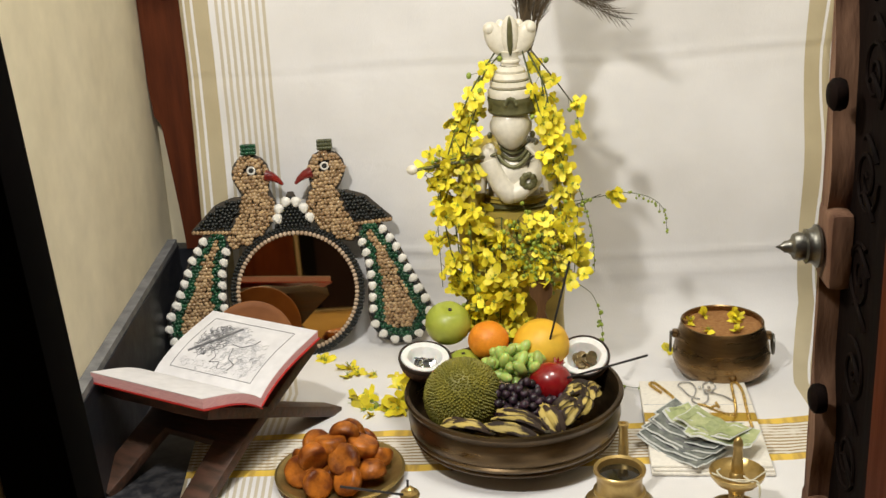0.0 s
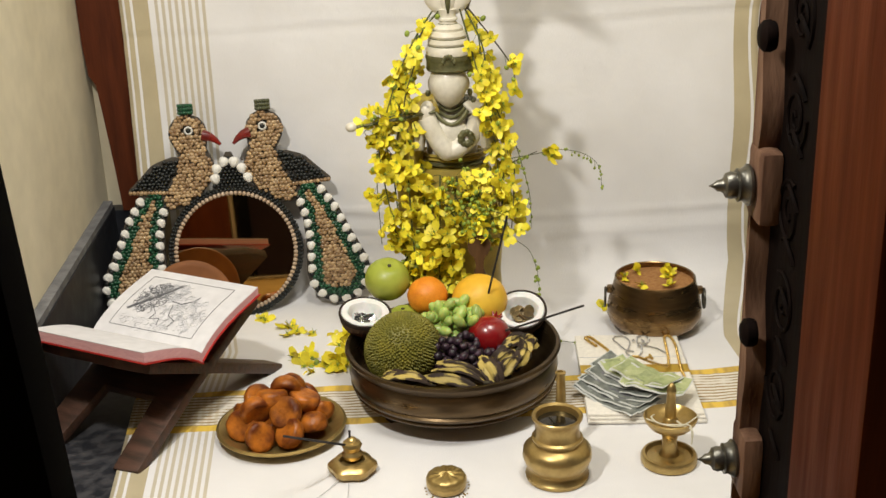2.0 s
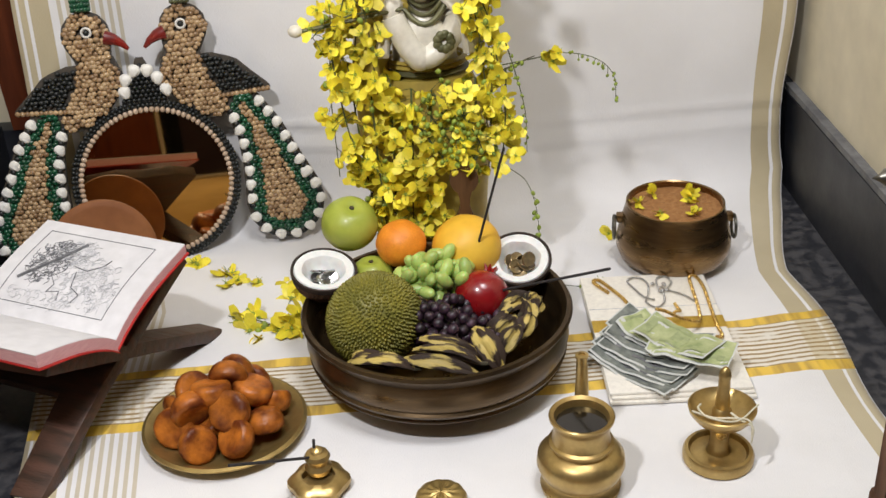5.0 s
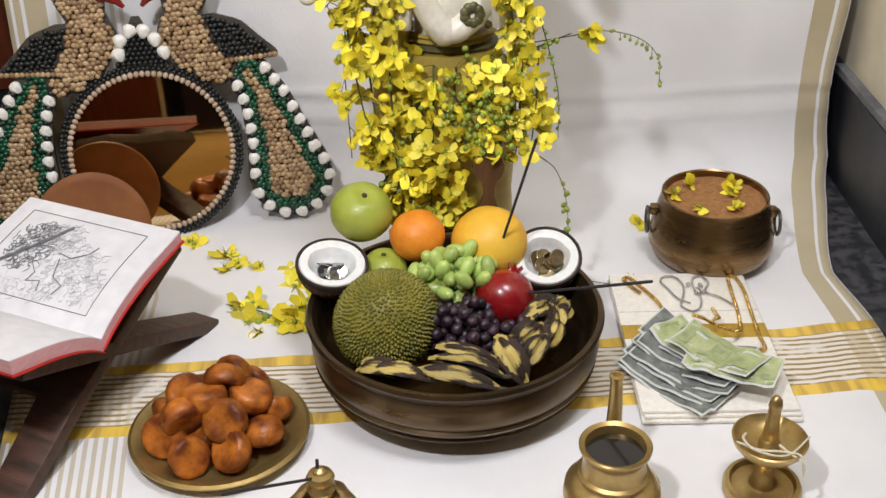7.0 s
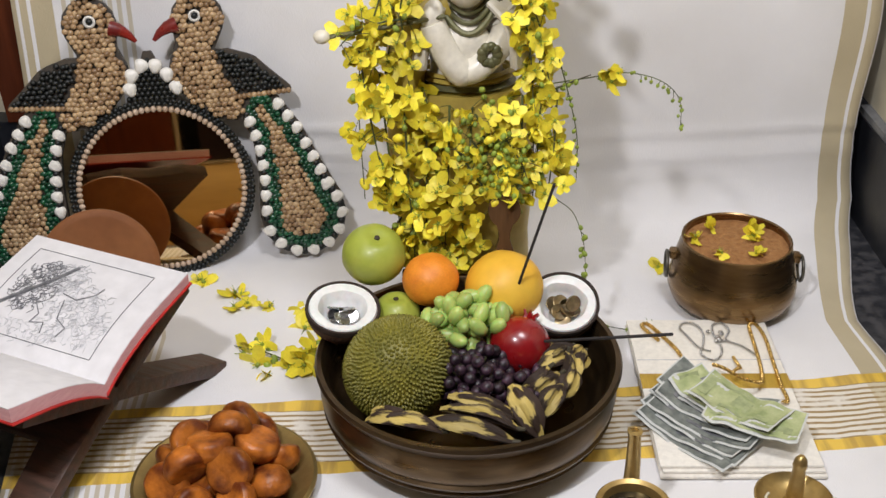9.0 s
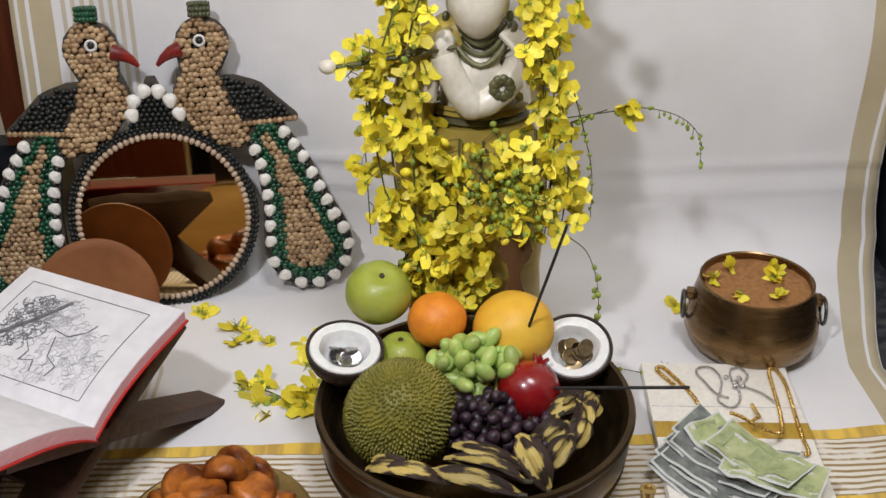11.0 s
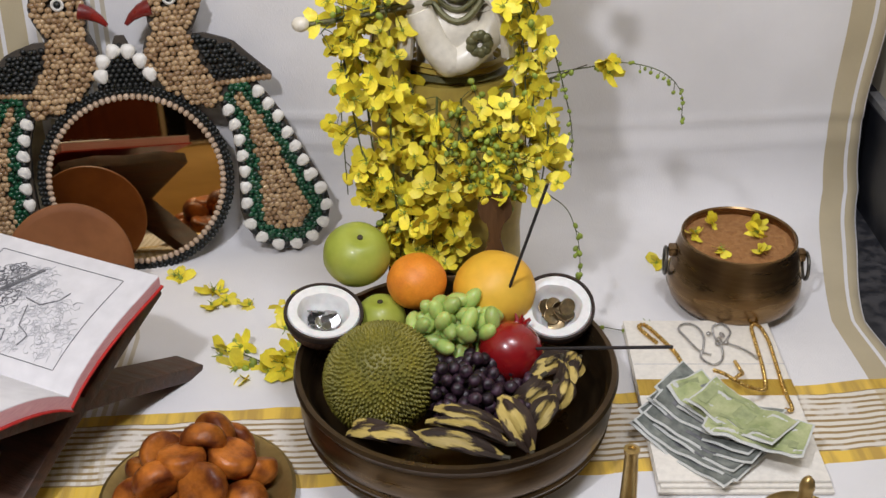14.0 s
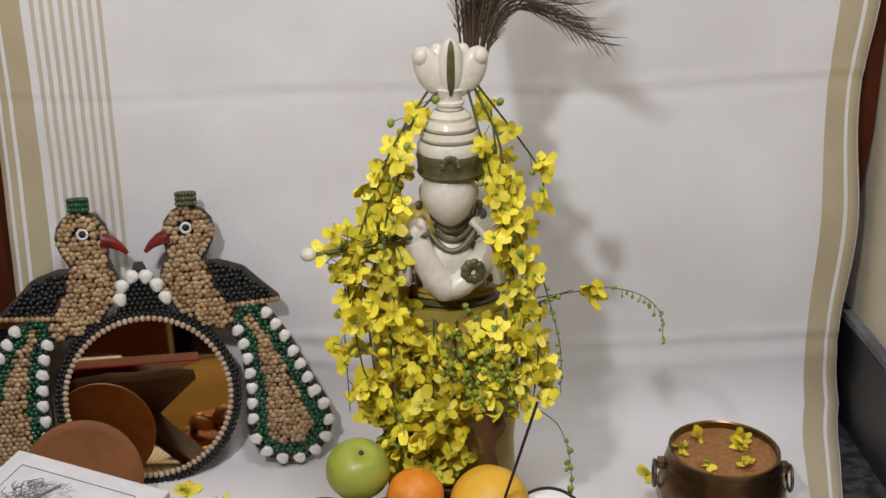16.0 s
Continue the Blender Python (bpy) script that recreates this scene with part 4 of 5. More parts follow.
def statue():
    bm = bmesh.new()
    T = Matrix.Translation((SX, SY, 0))
    flat = Matrix.Diagonal((1, 0.72, 1, 1))
    # robe, waist, chest
    lathe([(0, 0.02), (0.092, 0.02), (0.096, 0.035), (0.088, 0.06), (0.084, 0.14), (0.092, 0.24), (0.084, 0.31), (0.068, 0.338), (0, 0.34)], 36, bm, T @ flat, 2)
    # ochre drape over the raised arm and down the side
    tube(smooth_path([(SX - 0.030, SY - 0.020, 0.452), (SX - 0.070, SY - 0.030, 0.440), (SX - 0.105, SY - 0.032, 0.436), (SX - 0.130, SY - 0.034, 0.430)], 6), 0.030, 0.016, bm, 16, 2)
    tube(smooth_path([(SX - 0.070, SY - 0.022, 0.430), (SX - 0.082, SY - 0.018, 0.36), (SX - 0.088, SY - 0.012, 0.28), (SX - 0.086, SY - 0.006, 0.20)], 6), 0.030, 0.022, bm, 16, 2)
    lathe([(0, 0.33), (0.052, 0.334), (0.048, 0.36), (0.052, 0.40), (0.058, 0.430), (0.050, 0.448), (0.030, 0.460), (0.022, 0.470), (0.022, 0.49), (0, 0.49)], 36, bm, T @ flat, 0)
    for k in range(3):
        lathe([(0.059, 0.340 + 0.007 * k), (0.067 - 0.001 * k, 0.343 + 0.007 * k), (0.059, 0.3465 + 0.007 * k)], 36, bm, T @ flat, 1 if k == 0 else 2, True)
    # forearm across the chest, shoulders, pleated sleeves
    for pts in ([(SX + 0.052, SY - 0.030, 0.432), (SX + 0.040, SY - 0.048, 0.405), (SX + 0.010, SY - 0.060, 0.378), (SX - 0.010, SY - 0.062, 0.374)], [(SX - 0.010, SY - 0.062, 0.374), (SX - 0.024, SY - 0.064, 0.392), (SX - 0.038, SY - 0.062, 0.420), (SX - 0.046, SY - 0.060, 0.440)]):
        tube(smooth_path(pts, 6), 0.019, 0.0165, bm, 16)
    ball((SX - 0.010, SY - 0.062, 0.374), (0.0185, 0.0185, 0.0185), bm, 16, 12)
    ball((SX - 0.006, SY - 0.040, 0.405), (0.036, 0.024, 0.034), bm, 20, 14)
    for sg in (-1, 1):
        ball((SX + sg * 0.050, SY - 0.018, 0.425), (0.026, 0.032, 0.028), bm, 20, 14, Matrix.Rotation(radians(20 * sg), 4, "Y"))
        for k in range(6):
            lathe([(0.0225 - 0.0006 * k, -0.0026), (0.0265 - 0.0006 * k, 0), (0.0225 - 0.0006 * k, 0.0026)], 20, bm, Matrix.Translation((SX + sg * (0.060 - 0.004 * k), SY - 0.026, 0.402 + 0.0085 * k)) @ Matrix.Rotation(radians(-24 * sg), 4, "Y"), 0, True)
    for k in range(9):
        a = k * 0.7
        ball((SX + 0.026 + 0.010 * math.cos(a), SY - 0.072, 0.400 + 0.011 * math.sin(a)), (0.007, 0.005, 0.007), bm, 10, 8, mat=1)
    tube([(SX - 0.03, SY - 0.07, 0.452), (SX - 0.10, SY - 0.07, 0.440), (SX - 0.180, SY - 0.07, 0.427)], 0.0032, 0.0032, bm, 8, 1)
    ball((SX - 0.185, SY - 0.07, 0.428), (0.011, 0.010, 0.009), bm, 12, 8)
    ball((SX - 0.046, SY - 0.060, 0.450), (0.014, 0.014, 0.021), bm, 14, 10, Matrix.Rotation(radians(15), 4, "Y"))
    # collar, in two strands that dip at the front
    for r0, dip, th in ((0.030, 0.014, 0.0032), (0.037, 0.024, 0.0036), (0.044, 0.036, 0.0044)):
        ring = []
        for k in range(33):
            a = 2 * math.pi * k / 32
            front = max(0, -math.sin(a))
            ring.append((SX + r0 * math.cos(a), SY - 0.014 + (r0 * 0.8 + 0.010 * front) * math.sin(a), 0.460 - 0.1 * (r0 - 0.034) - dip * front ** 3))
        tube(ring, th, th, bm, 8, 1)
    # pleated shawl over both shoulders
    for sg in (-1, 1):
        for k in range(7):
            f = k / 6
            tube(smooth_path([(SX + sg * (0.026 + 0.006 * f), SY - 0.040 + 0.018 * f, 0.458), (SX + sg * (0.046 + 0.012 * f), SY - 0.058 + 0.030 * f, 0.440 + 0.006 * f), (SX + sg * (0.056 + 0.020 * f), SY - 0.060 + 0.034 * f, 0.412), (SX + sg * (0.060 + 0.024 * f), SY - 0.056 + 0.034 * f, 0.378 - 0.012 * f)], 5), 0.0052, 0.0066, bm, 8)
    # head with tapered chin
    n0 = len(bm.verts)
    ball((SX - 0.003, SY - 0.038, 0.496), (0.0365, 0.037, 0.044), bm, 28, 20)
    bm.verts.ensure_lookup_table()
    for v in bm.verts[n0:]:
        low = max(0, (0.492 - v.co.z) / 0.04)
        v.co.x = SX - 0.003 + (v.co.x - SX + 0.003) * (1 - 0.22 * low)
    for sg in (-1, 1):
        ball((SX - 0.003 + sg * 0.034, SY - 0.03, 0.494), (0.005, 0.009, 0.013), bm, 12, 8)
        ball((SX - 0.003 + sg * 0.039, SY - 0.034, 0.478), (0.005, 0.005, 0.007), bm, 10, 8, mat=1)
    hat = Matrix.Translation((SX - 0.001, SY - 0.034, 0))
    lathe([(0.036, 0.522), (0.0405, 0.522), (0.0430, 0.526), (0.0418, 0.530), (0.0422, 0.542), (0.0435, 0.546), (0.0425, 0.551), (0.036, 0.552)], 36, bm, hat, 1, True)
    for k in range(7):
        a = math.pi * (k + 0.5) / 7
        ball((SX - 0.002 + 0.010 * math.cos(a), SY - 0.077, 0.541 + 0.012 * math.sin(a)), (0.0038, 0.003, 0.0050), bm, 8, 6, mat=1)
    lathe([(0.036, 0.549), (0.0412, 0.552), (0.0425, 0.560), (0.0395, 0.567), (0.0360, 0.568), (0.0385, 0.573), (0.0365, 0.580), (0.0325, 0.581), (0.0345, 0.586), (0.031, 0.593), (0.0265, 0.594), (0.0275, 0.599), (0.022, 0.605), (0.0165, 0.608), (0.0155, 0.613), (0.0185, 0.616), (0.0185, 0.620), (0.0155, 0.622), (0.0150, 0.628), (0.019, 0.640), (0, 0.645)], 36, bm, hat, 0)
    for z0, r0 in ((0.568, 0.0378), (0.581, 0.0342), (0.6075, 0.0175)):
        lathe([(r0 - 0.002, z0 - 0.0016), (r0 + 0.0004, z0), (r0 - 0.002, z0 + 0.0016)], 32, bm, hat, 1, True)
    for dx, tilt, w, dy in ((-0.0235, -25, 0.019, 0), (0.0235, 25, 0.019, 0), (-0.011, -10, 0.016, 0.010), (0.011, 10, 0.016, 0.010), (0, 0, 0.016, -0.006)):
        ball((SX + dx, SY - 0.034 + dy, 0.661 + (0.008 if dx == 0 else 0)), (w, 0.012, 0.036), bm, 18, 14, Matrix.Rotation(radians(tilt), 4, "Y"))
        if dx and not dy:
            ball((SX + dx * 1.55, SY - 0.036, 0.682), (0.011, 0.011, 0.012), bm, 12, 10)
    ball((SX, SY - 0.051, 0.668), (0.0052, 0.004, 0.037), bm, 12, 10, mat=1)
    # the upper body stands a little higher than the robe's belt, the crown less so
    for v in bm.verts:
        up = max(0.0, min(1.0, (v.co.z - 0.29) / 0.06))
        v.co.z += 0.027 * up - 0.009 * max(0.0, min(1.0, (v.co.z - 0.60) / 0.05))
        v.co.x -= 0.005 * up
    solid("statue", bm, [M_STATUE, M_STGREEN, M_STYELLOW], "pale painted plaster figure with tall crown, hung with yellow flowers", "statue")
    solid("plinth", box((SX - 0.10, SY - 0.060, 0.004), (SX + 0.10, SY + 0.085, 0.022), bevel=0.004), M_DOORSHADE_PLINTH, "low black plinth beneath the plaster figure", "plinth")


statue()


def feather_fan():
    t = thing("feathers", pose(0, 0, 0), "spray of dark thin peacock feathers behind the crown", "feathers")
    r = random.Random(3)
    for i in range(30):
        s = (i / 29) ** 0.8
        root = Vector((SX + 0.018 + 0.012 * s + r.uniform(-0.004, 0.004), SY + 0.012 + r.uniform(-0.006, 0.006), 0.650))
        tip = Vector((SX - 0.010 + 0.195 * s + r.uniform(-0.015, 0.015), SY + 0.02 + r.uniform(-0.02, 0.05), 0.93 - 0.20 * s * s + r.uniform(-0.02, 0.02)))
        mid = root.lerp(tip, 0.5) + Vector((-0.030 * s, 0, 0.045 * s + 0.01))
        pts = smooth_path([root, mid, tip - Vector((0, 0, 0.03 * s))], 12)
        bm = tube(pts, 0.0019, 0.0005, seg=5)
        for k in [q for q in range(5, len(pts)) for _ in range(3)]:
            for sg in (-1, 1):
                d = (pts[k] - pts[k - 1]).normalized()
                o = Vector((d.z, 0, -d.x)) * sg
                L = 0.012 + 0.026 * r.random()
                q = pts[k] + d * L * 0.9 + o * L * 0.35 + Vector((0, r.uniform(-0.006, 0.006), -0.003))
                tube([pts[k], pts[k].lerp(q, 0.5) + d * 0.003, q], 0.0006, 0.0002, bm, 3)
        part("feather", bm, M_FEATHER, t)
    return t


feather_fan()


# ---- flowers ----
def petal_bm(bm, length, width, m, mat=0):
    n = 4
    rows = []
    for i in range(n + 1):
        f = i / n
        w = width * math.sin(math.pi * (0.10 + 0.76 * f)) ** 0.6
        lift = 0.42 * length * f * f
        rows.append([bm.verts.new(m @ Vector((s * w, f * length, lift - 0.25 * w * abs(s) + (0.10 * w if s == 0 else 0.25 * w)))) for s in (-1, 0, 1)])
    for a, b in zip(rows, rows[1:]):
        for k in range(2):
            bm.faces.new((a[k], a[k + 1], b[k + 1], b[k])).material_index = mat


def flower_mesh(k):
    r = random.Random(40 + k)
    bm = bmesh.new()
    n = 5
    droop = r.uniform(-0.9, 0.7)
    for i in range(n):
        a = 2 * math.pi * i / n + r.uniform(-0.3, 0.3)
        m = Matrix.Rotation(a, 4, "Z") @ Matrix.Rotation(droop + r.uniform(-0.6, 0.7), 4, "X") @ Matrix.Rotation(r.uniform(-0.5, 0.5), 4, "Y")
        petal_bm(bm, r.uniform(0.0115, 0.0190), r.uniform(0.0050, 0.0080), m)
    ball((0, 0, 0.001), (0.0022, 0.0022, 0.003), bm, 8, 6, mat=1)
    for i in range(4):
        a = i * 1.7
        tube([(0, 0, 0), (0.003 * math.cos(a), 0.003 * math.sin(a), 0.006), (0.006 * math.cos(a), 0.006 * math.sin(a), 0.008)], 0.0005, 0.0004, bm, 3, 1)
    return mesh_of("flower", bm, [M_PETAL, M_BUD])


FLOWERS = [flower_mesh(k) for k in range(12)]
BUD = mesh_of("bud", ball((0, 0, 0), (0.0042, 0.0042, 0.0055), None, 10, 8), M_BUD)
YBUD = mesh_of("yellow_bud", ball((0, 0, 0), (0.0055, 0.0050, 0.0085), None, 10, 8), M_PETAL)


def put_flower(t, p, r, scale=1.0, face=(0, -1, 0.3)):
    q = (Vector(face) + Vector([r.uniform(-0.8, 0.8) for _ in range(3)])).to_track_quat("Z", "Y")
    share("flower", r.choice(FLOWERS), t, Matrix.Translation(p) @ q.to_matrix().to_4x4() @ Matrix.Rotation(r.uniform(0, 6), 4, "Z") @ Matrix.Scale(scale * r.uniform(0.78, 1.25), 4))


def put_bud(t, p, r, yellow=False, scale=1.0):
    share("bud", YBUD if yellow else BUD, t, Matrix.Translation(p) @ Euler((r.uniform(-1, 1), r.uniform(-1, 1), 0)).to_matrix().to_4x4() @ Matrix.Scale(scale * r.uniform(0.8, 1.15), 4))


def spray(label, pts, n, spread, r, stem=0.0017, yellow=0.8, mat=None, start=0.1, scale=1.0, name="flower_spray"):
    """One hanging flower stem with its flowers and buds."""
    t = thing(name, pose(0, 0, 0), label, "flowers", "flower sprays")
    pts = [(q[0], q[1], q[2] + 0.019 * max(0.0, min(1.0, (q[2] - 0.24) / 0.12))) for q in pts]
    path = smooth_path(pts, 7)
    part("stem", tube(path, stem, stem * 0.45, seg=6), mat or M_STEM, t, "thin stem")
    stalks = bmesh.new()
    for i in range(n):
        f = start + (1 - start) * (i + r.random() * 0.7) / n
        k = min(len(path) - 1, int(f * (len(path) - 1)))
        p = path[k]
        q = p + Vector((r.gauss(0, 1) * spread[0], r.gauss(0, 1) * spread[1] - 0.004, r.gauss(0, 1) * spread[2] - 0.004))
        tube([p, p.lerp(q, 0.5) + Vector((0, -0.002, 0.002)), q], 0.0006, 0.0005, stalks, 4)
        x = r.random()
        if x < yellow * 0.8:
            put_flower(t, q, r, scale)
        elif x < yellow:
            put_bud(t, q, r, True, scale)
        else:
            put_bud(t, q, r, False, scale)
    tagged(part("flower_stalk", stalks, M_STEM, t, "thin green flower stalks"), kind="stuff")
    return t


fr = random.Random(11)
YF = SY - 0.075
# strands from the crown down both sides
spray("yellow laburnum spray hanging beside the figure", [(SX - 0.02, SY - 0.03, 0.655), (-0.030, SY - 0.045, 0.585), (-0.062, SY - 0.06, 0.52), (-0.090, SY - 0.07, 0.44), (-0.108, SY - 0.06, 0.36), (-0.106, SY - 0.06, 0.22)], 22, (0.008, 0.010, 0.012), fr, start=0.30)
spray("yellow laburnum spray hanging beside the figure", [(SX - 0.02, SY - 0.04, 0.640), (-0.015, SY - 0.055, 0.60), (-0.028, SY - 0.07, 0.55), (-0.05, SY - 0.08, 0.48), (-0.045, SY - 0.08, 0.42), (-0.04, SY - 0.08, 0.34)], 20, (0.009, 0.010, 0.010), fr, start=0.05)
spray("yellow laburnum spray hanging beside the figure", [(SX + 0.02, SY - 0.03, 0.650), (0.095, SY - 0.05, 0.575), (0.105, SY - 0.06, 0.50), (0.128, SY - 0.06, 0.43), (0.140, SY - 0.06, 0.36), (0.150, SY - 0.07, 0.30)], 20, (0.009, 0.010, 0.014), fr, start=0.22)
spray("yellow laburnum spray hanging beside the figure", [(SX + 0.015, SY - 0.04, 0.645), (0.075, SY - 0.06, 0.57), (0.092, SY - 0.07, 0.50), (0.110, SY - 0.07, 0.43), (0.118, SY - 0.07, 0.35), (0.12, SY - 0.08, 0.27)], 24, (0.009, 0.010, 0.012), fr, start=0.2, yellow=0.85)
spray("bare dark flower twig arching from the crown", [(SX + 0.02, SY - 0.03, 0.655), (0.125, SY - 0.04, 0.57), (0.150, SY - 0.04, 0.53), (0.155, SY - 0.045, 0.50)], 5, (0.004, 0.004, 0.008), fr, mat=M_STEMDARK, start=0.4)
spray("yellow laburnum spray at the figure's side", [(-0.03, YF, 0.46), (-0.075, YF, 0.455), (-0.112, YF, 0.44), (-0.128, YF, 0.425)], 12, (0.012, 0.010, 0.014), fr, yellow=0.9)
for x0, x1, z0, z1, n in ((-0.035, -0.075, 0.56, 0.36, 20), (-0.060, -0.100, 0.50, 0.34, 16), (-0.02, -0.05, 0.60, 0.46, 12), (0.090, 0.120, 0.56, 0.36, 18), (0.110, 0.135, 0.50, 0.34, 14), (0.085, 0.10, 0.62, 0.48, 10)):
    spray("yellow laburnum spray behind the front strands", [(x0, SY - 0.02, z0), ((x0 + x1) / 2, SY - 0.035, (z0 + z1) / 2 + 0.01), (x1, SY - 0.04, z1)], n, (0.010, 0.012, 0.012), fr, yellow=0.95, start=0.0)
# the full mass over the robe
for i, (x0, x1, z0, z1, n) in enumerate(((-0.105, -0.075, 0.40, 0.24, 16), (-0.080, -0.055, 0.36, 0.16, 18), (-0.050, -0.040, 0.34, 0.14, 20), (-0.020, -0.025, 0.325, 0.125, 24), (0.010, 0.000, 0.32, 0.13, 24), (0.040, 0.020, 0.315, 0.13, 22),
                                     (0.130, 0.120, 0.36, 0.22, 18), (0.150, 0.140, 0.34, 0.24, 10), (0.105, 0.100, 0.33, 0.265, 12), (-0.06, -0.03, 0.22, 0.115, 14), (0.02, 0.025, 0.21, 0.14, 12))):
    y = YF - 0.012 + 0.02 * fr.random()
    n = int(n * 1.25)
    spray("dense yellow laburnum spray over the figure's robe", [(x0, y + 0.02, z0 + 0.02), ((2 * x0 + x1) / 3, y, (2 * z0 + z1) / 3), ((x0 + 2 * x1) / 3, y - 0.006, (z0 + 2 * z1) / 3), (x1, y - 0.004, z1)], n, (0.011, 0.011, 0.010), fr, yellow=0.9, start=0.0)
for x, z in ((0.055, 0.285), (0.080, 0.310), (0.035, 0.275), (0.070, 0.290), (0.060, 0.315)):
    spray("green budded laburnum sprig on the robe", [(x - 0.02, YF - 0.045, z + 0.035), (x, YF - 0.050, z + 0.01), (x + 0.02, YF - 0.046, z - 0.02), (x + 0.03, YF - 0.045, z - 0.045)], 34, (0.014, 0.008, 0.014), fr, yellow=0.28, start=0.0, scale=0.85)
# side twig with one flower and a hanging tip
spray("thin side twig with small buds and a hanging tip", [(0.135, SY - 0.06, 0.362), (0.19, SY - 0.065, 0.372), (0.235, SY - 0.07, 0.380), (0.280, SY - 0.08, 0.372), (0.305, SY - 0.09, 0.350), (0.310, SY - 0.09, 0.312)], 22, (0.003, 0.003, 0.005), fr, stem=0.0010, yellow=0.0, start=0.25, scale=0.55)
side = spray("short twig with one open yellow flower", [(0.135, SY - 0.062, 0.352), (0.165, SY - 0.066, 0.366), (0.192, SY - 0.07, 0.378)], 4, (0.004, 0.004, 0.006), fr, stem=0.0016, mat=M_STEMDARK, yellow=0.0, scale=0.7)
for d in ((0.218, 0.366), (0.226, 0.378), (0.215, 0.380)):
    put_flower(side, (d[0], SY - 0.072, d[1] + 0.022), fr, 1.0)
spray("thin budded tendril hanging beside the figure", [(0.150, SY - 0.07, 0.40), (0.165, SY - 0.07, 0.35), (0.178, SY - 0.07, 0.30), (0.180, SY - 0.07, 0.245)], 12, (0.003, 0.003, 0.003), fr, stem=0.0010, yellow=0.1, scale=0.6)
spray("thin budded tendril hanging beside the melon", [(0.150, SY - 0.09, 0.23), (0.175, SY - 0.10, 0.21), (0.188, SY - 0.12, 0.17), (0.190, SY - 0.13, 0.12)], 10, (0.004, 0.004, 0.004), fr, stem=0.0008, yellow=0.0, start=0.5, scale=0.8)
spray("bare stems reaching from the flowers over the green fruit", [(-0.055, YF, 0.20), (-0.09, YF - 0.01, 0.16), (-0.125, YF - 0.02, 0.125)], 2, (0.004, 0.004, 0.004), fr, stem=0.0016, yellow=0.0, mat=M_STEMDARK)
# lying on the cloth
spray("yellow laburnum sprig lying on the cloth", [(-0.150, 0.175, 0.022), (-0.180, 0.150, 0.016), (-0.215, 0.128, 0.010), (-0.255, 0.150, 0.009), (-0.300, 0.168, 0.009)], 24, (0.013, 0.018, 0.004), fr, yellow=0.8, start=0.0, scale=1.3)
spray("yellow laburnum sprig lying behind the coconut", [(-0.140, 0.205, 0.02), (-0.165, 0.225, 0.016), (-0.190, 0.24, 0.012), (-0.215, 0.23, 0.010)], 24, (0.014, 0.016, 0.004), fr, yellow=0.9, start=0.0, scale=1.3)
spray("loose green sprig lying beside the pot", [(0.210, 0.20, 0.010), (0.255, 0.185, 0.009), (0.30, 0.165, 0.009), (0.325, 0.150, 0.009)], 8, (0.004, 0.006, 0.002), fr, stem=0.0007, yellow=0.1, scale=0.7)


def fallen(x, y, n, r):
    t = thing("fallen_flower", pose(x, y, 0.009), "yellow laburnum flower fallen on the white cloth", "flower", "fallen flowers")
    for i in range(n):
        put_flower(t, (r.uniform(-0.012, 0.012), r.uniform(-0.010, 0.010), 0), r, 1.2, (0, 0, 1))


for x, y, n in ((-0.372, 0.352, 3), (-0.318, 0.305, 2), (-0.302, 0.270, 2), (0.350, 0.345, 1), (-0.25, 0.265, 1), (0.295, 0.19, 1)):
    fallen(x, y, n, fr)


# ---- pot of powder ----
def powder_pot():
    t = thing("brass_pot", pose(0.430, 0.256, 0.005), "rounded old copper-brown pot with ring handles, filled with powder", "pot")
    prof = [(0, 0.004), (0.064, 0.002), (0.077, 0.006), (0.088, 0.017), (0.0935, 0.032), (0.0935, 0.045), (0.0905, 0.062), (0.086, 0.080), (0.0815, 0.097), (0.0795, 0.106), (0.0795, 0.1095), (0.0775, 0.1105), (0.0755, 0.1085), (0.0755, 0.100), (0.078, 0.09), (0.0, 0.085)]
    part("body", lathe(prof, 64), M_COPPER, t)
    pw = lathe([(0, 0.101), (0.02, 0.1005), (0.04, 0.0995), (0.06, 0.0985), (0.0765, 0.098)], 56)
    for v in pw.verts:
        v.co.z += 0.0025 * noise.noise(Vector((v.co.x * 60, v.co.y * 60, 3)))
    part("powder", pw, M_POWDER, t, "coarse brown powder")
    for a in (172, -6):
        m = Matrix.Rotation(radians(a), 4, "Z")
        lug = box((0.080, -0.009, 0.073), (0.095, 0.009, 0.087), bevel=0.004)
        lug.transform(m)
        lug = part("lug", lug, M_COPPER, t)
        ring = [m @ Vector((0.0975, 0.019 * math.sin(k * 0.2618), 0.062 + 0.019 * math.cos(k * 0.2618))) for k in range(25)]
        part("ring_handle", tube(ring, 0.0026, 0.0026, seg=8), M_PEWTER, lug, "dull metal ring")
    return t


powder_pot()
for x, y in ((0.406, 0.290), (0.462, 0.284), (0.452, 0.264), (0.396, 0.222), (0.452, 0.214), (0.368, 0.262)):
    t = thing("strewn_flower", pose(x, y, 0.111), "yellow petals strewn on the brown powder", "flower", "strewn flowers")
    for i in range(2):
        put_flower(t, (fr.uniform(-0.006, 0.006), fr.uniform(-0.006, 0.006), 0), fr, 0.85, (0, 0, 1))


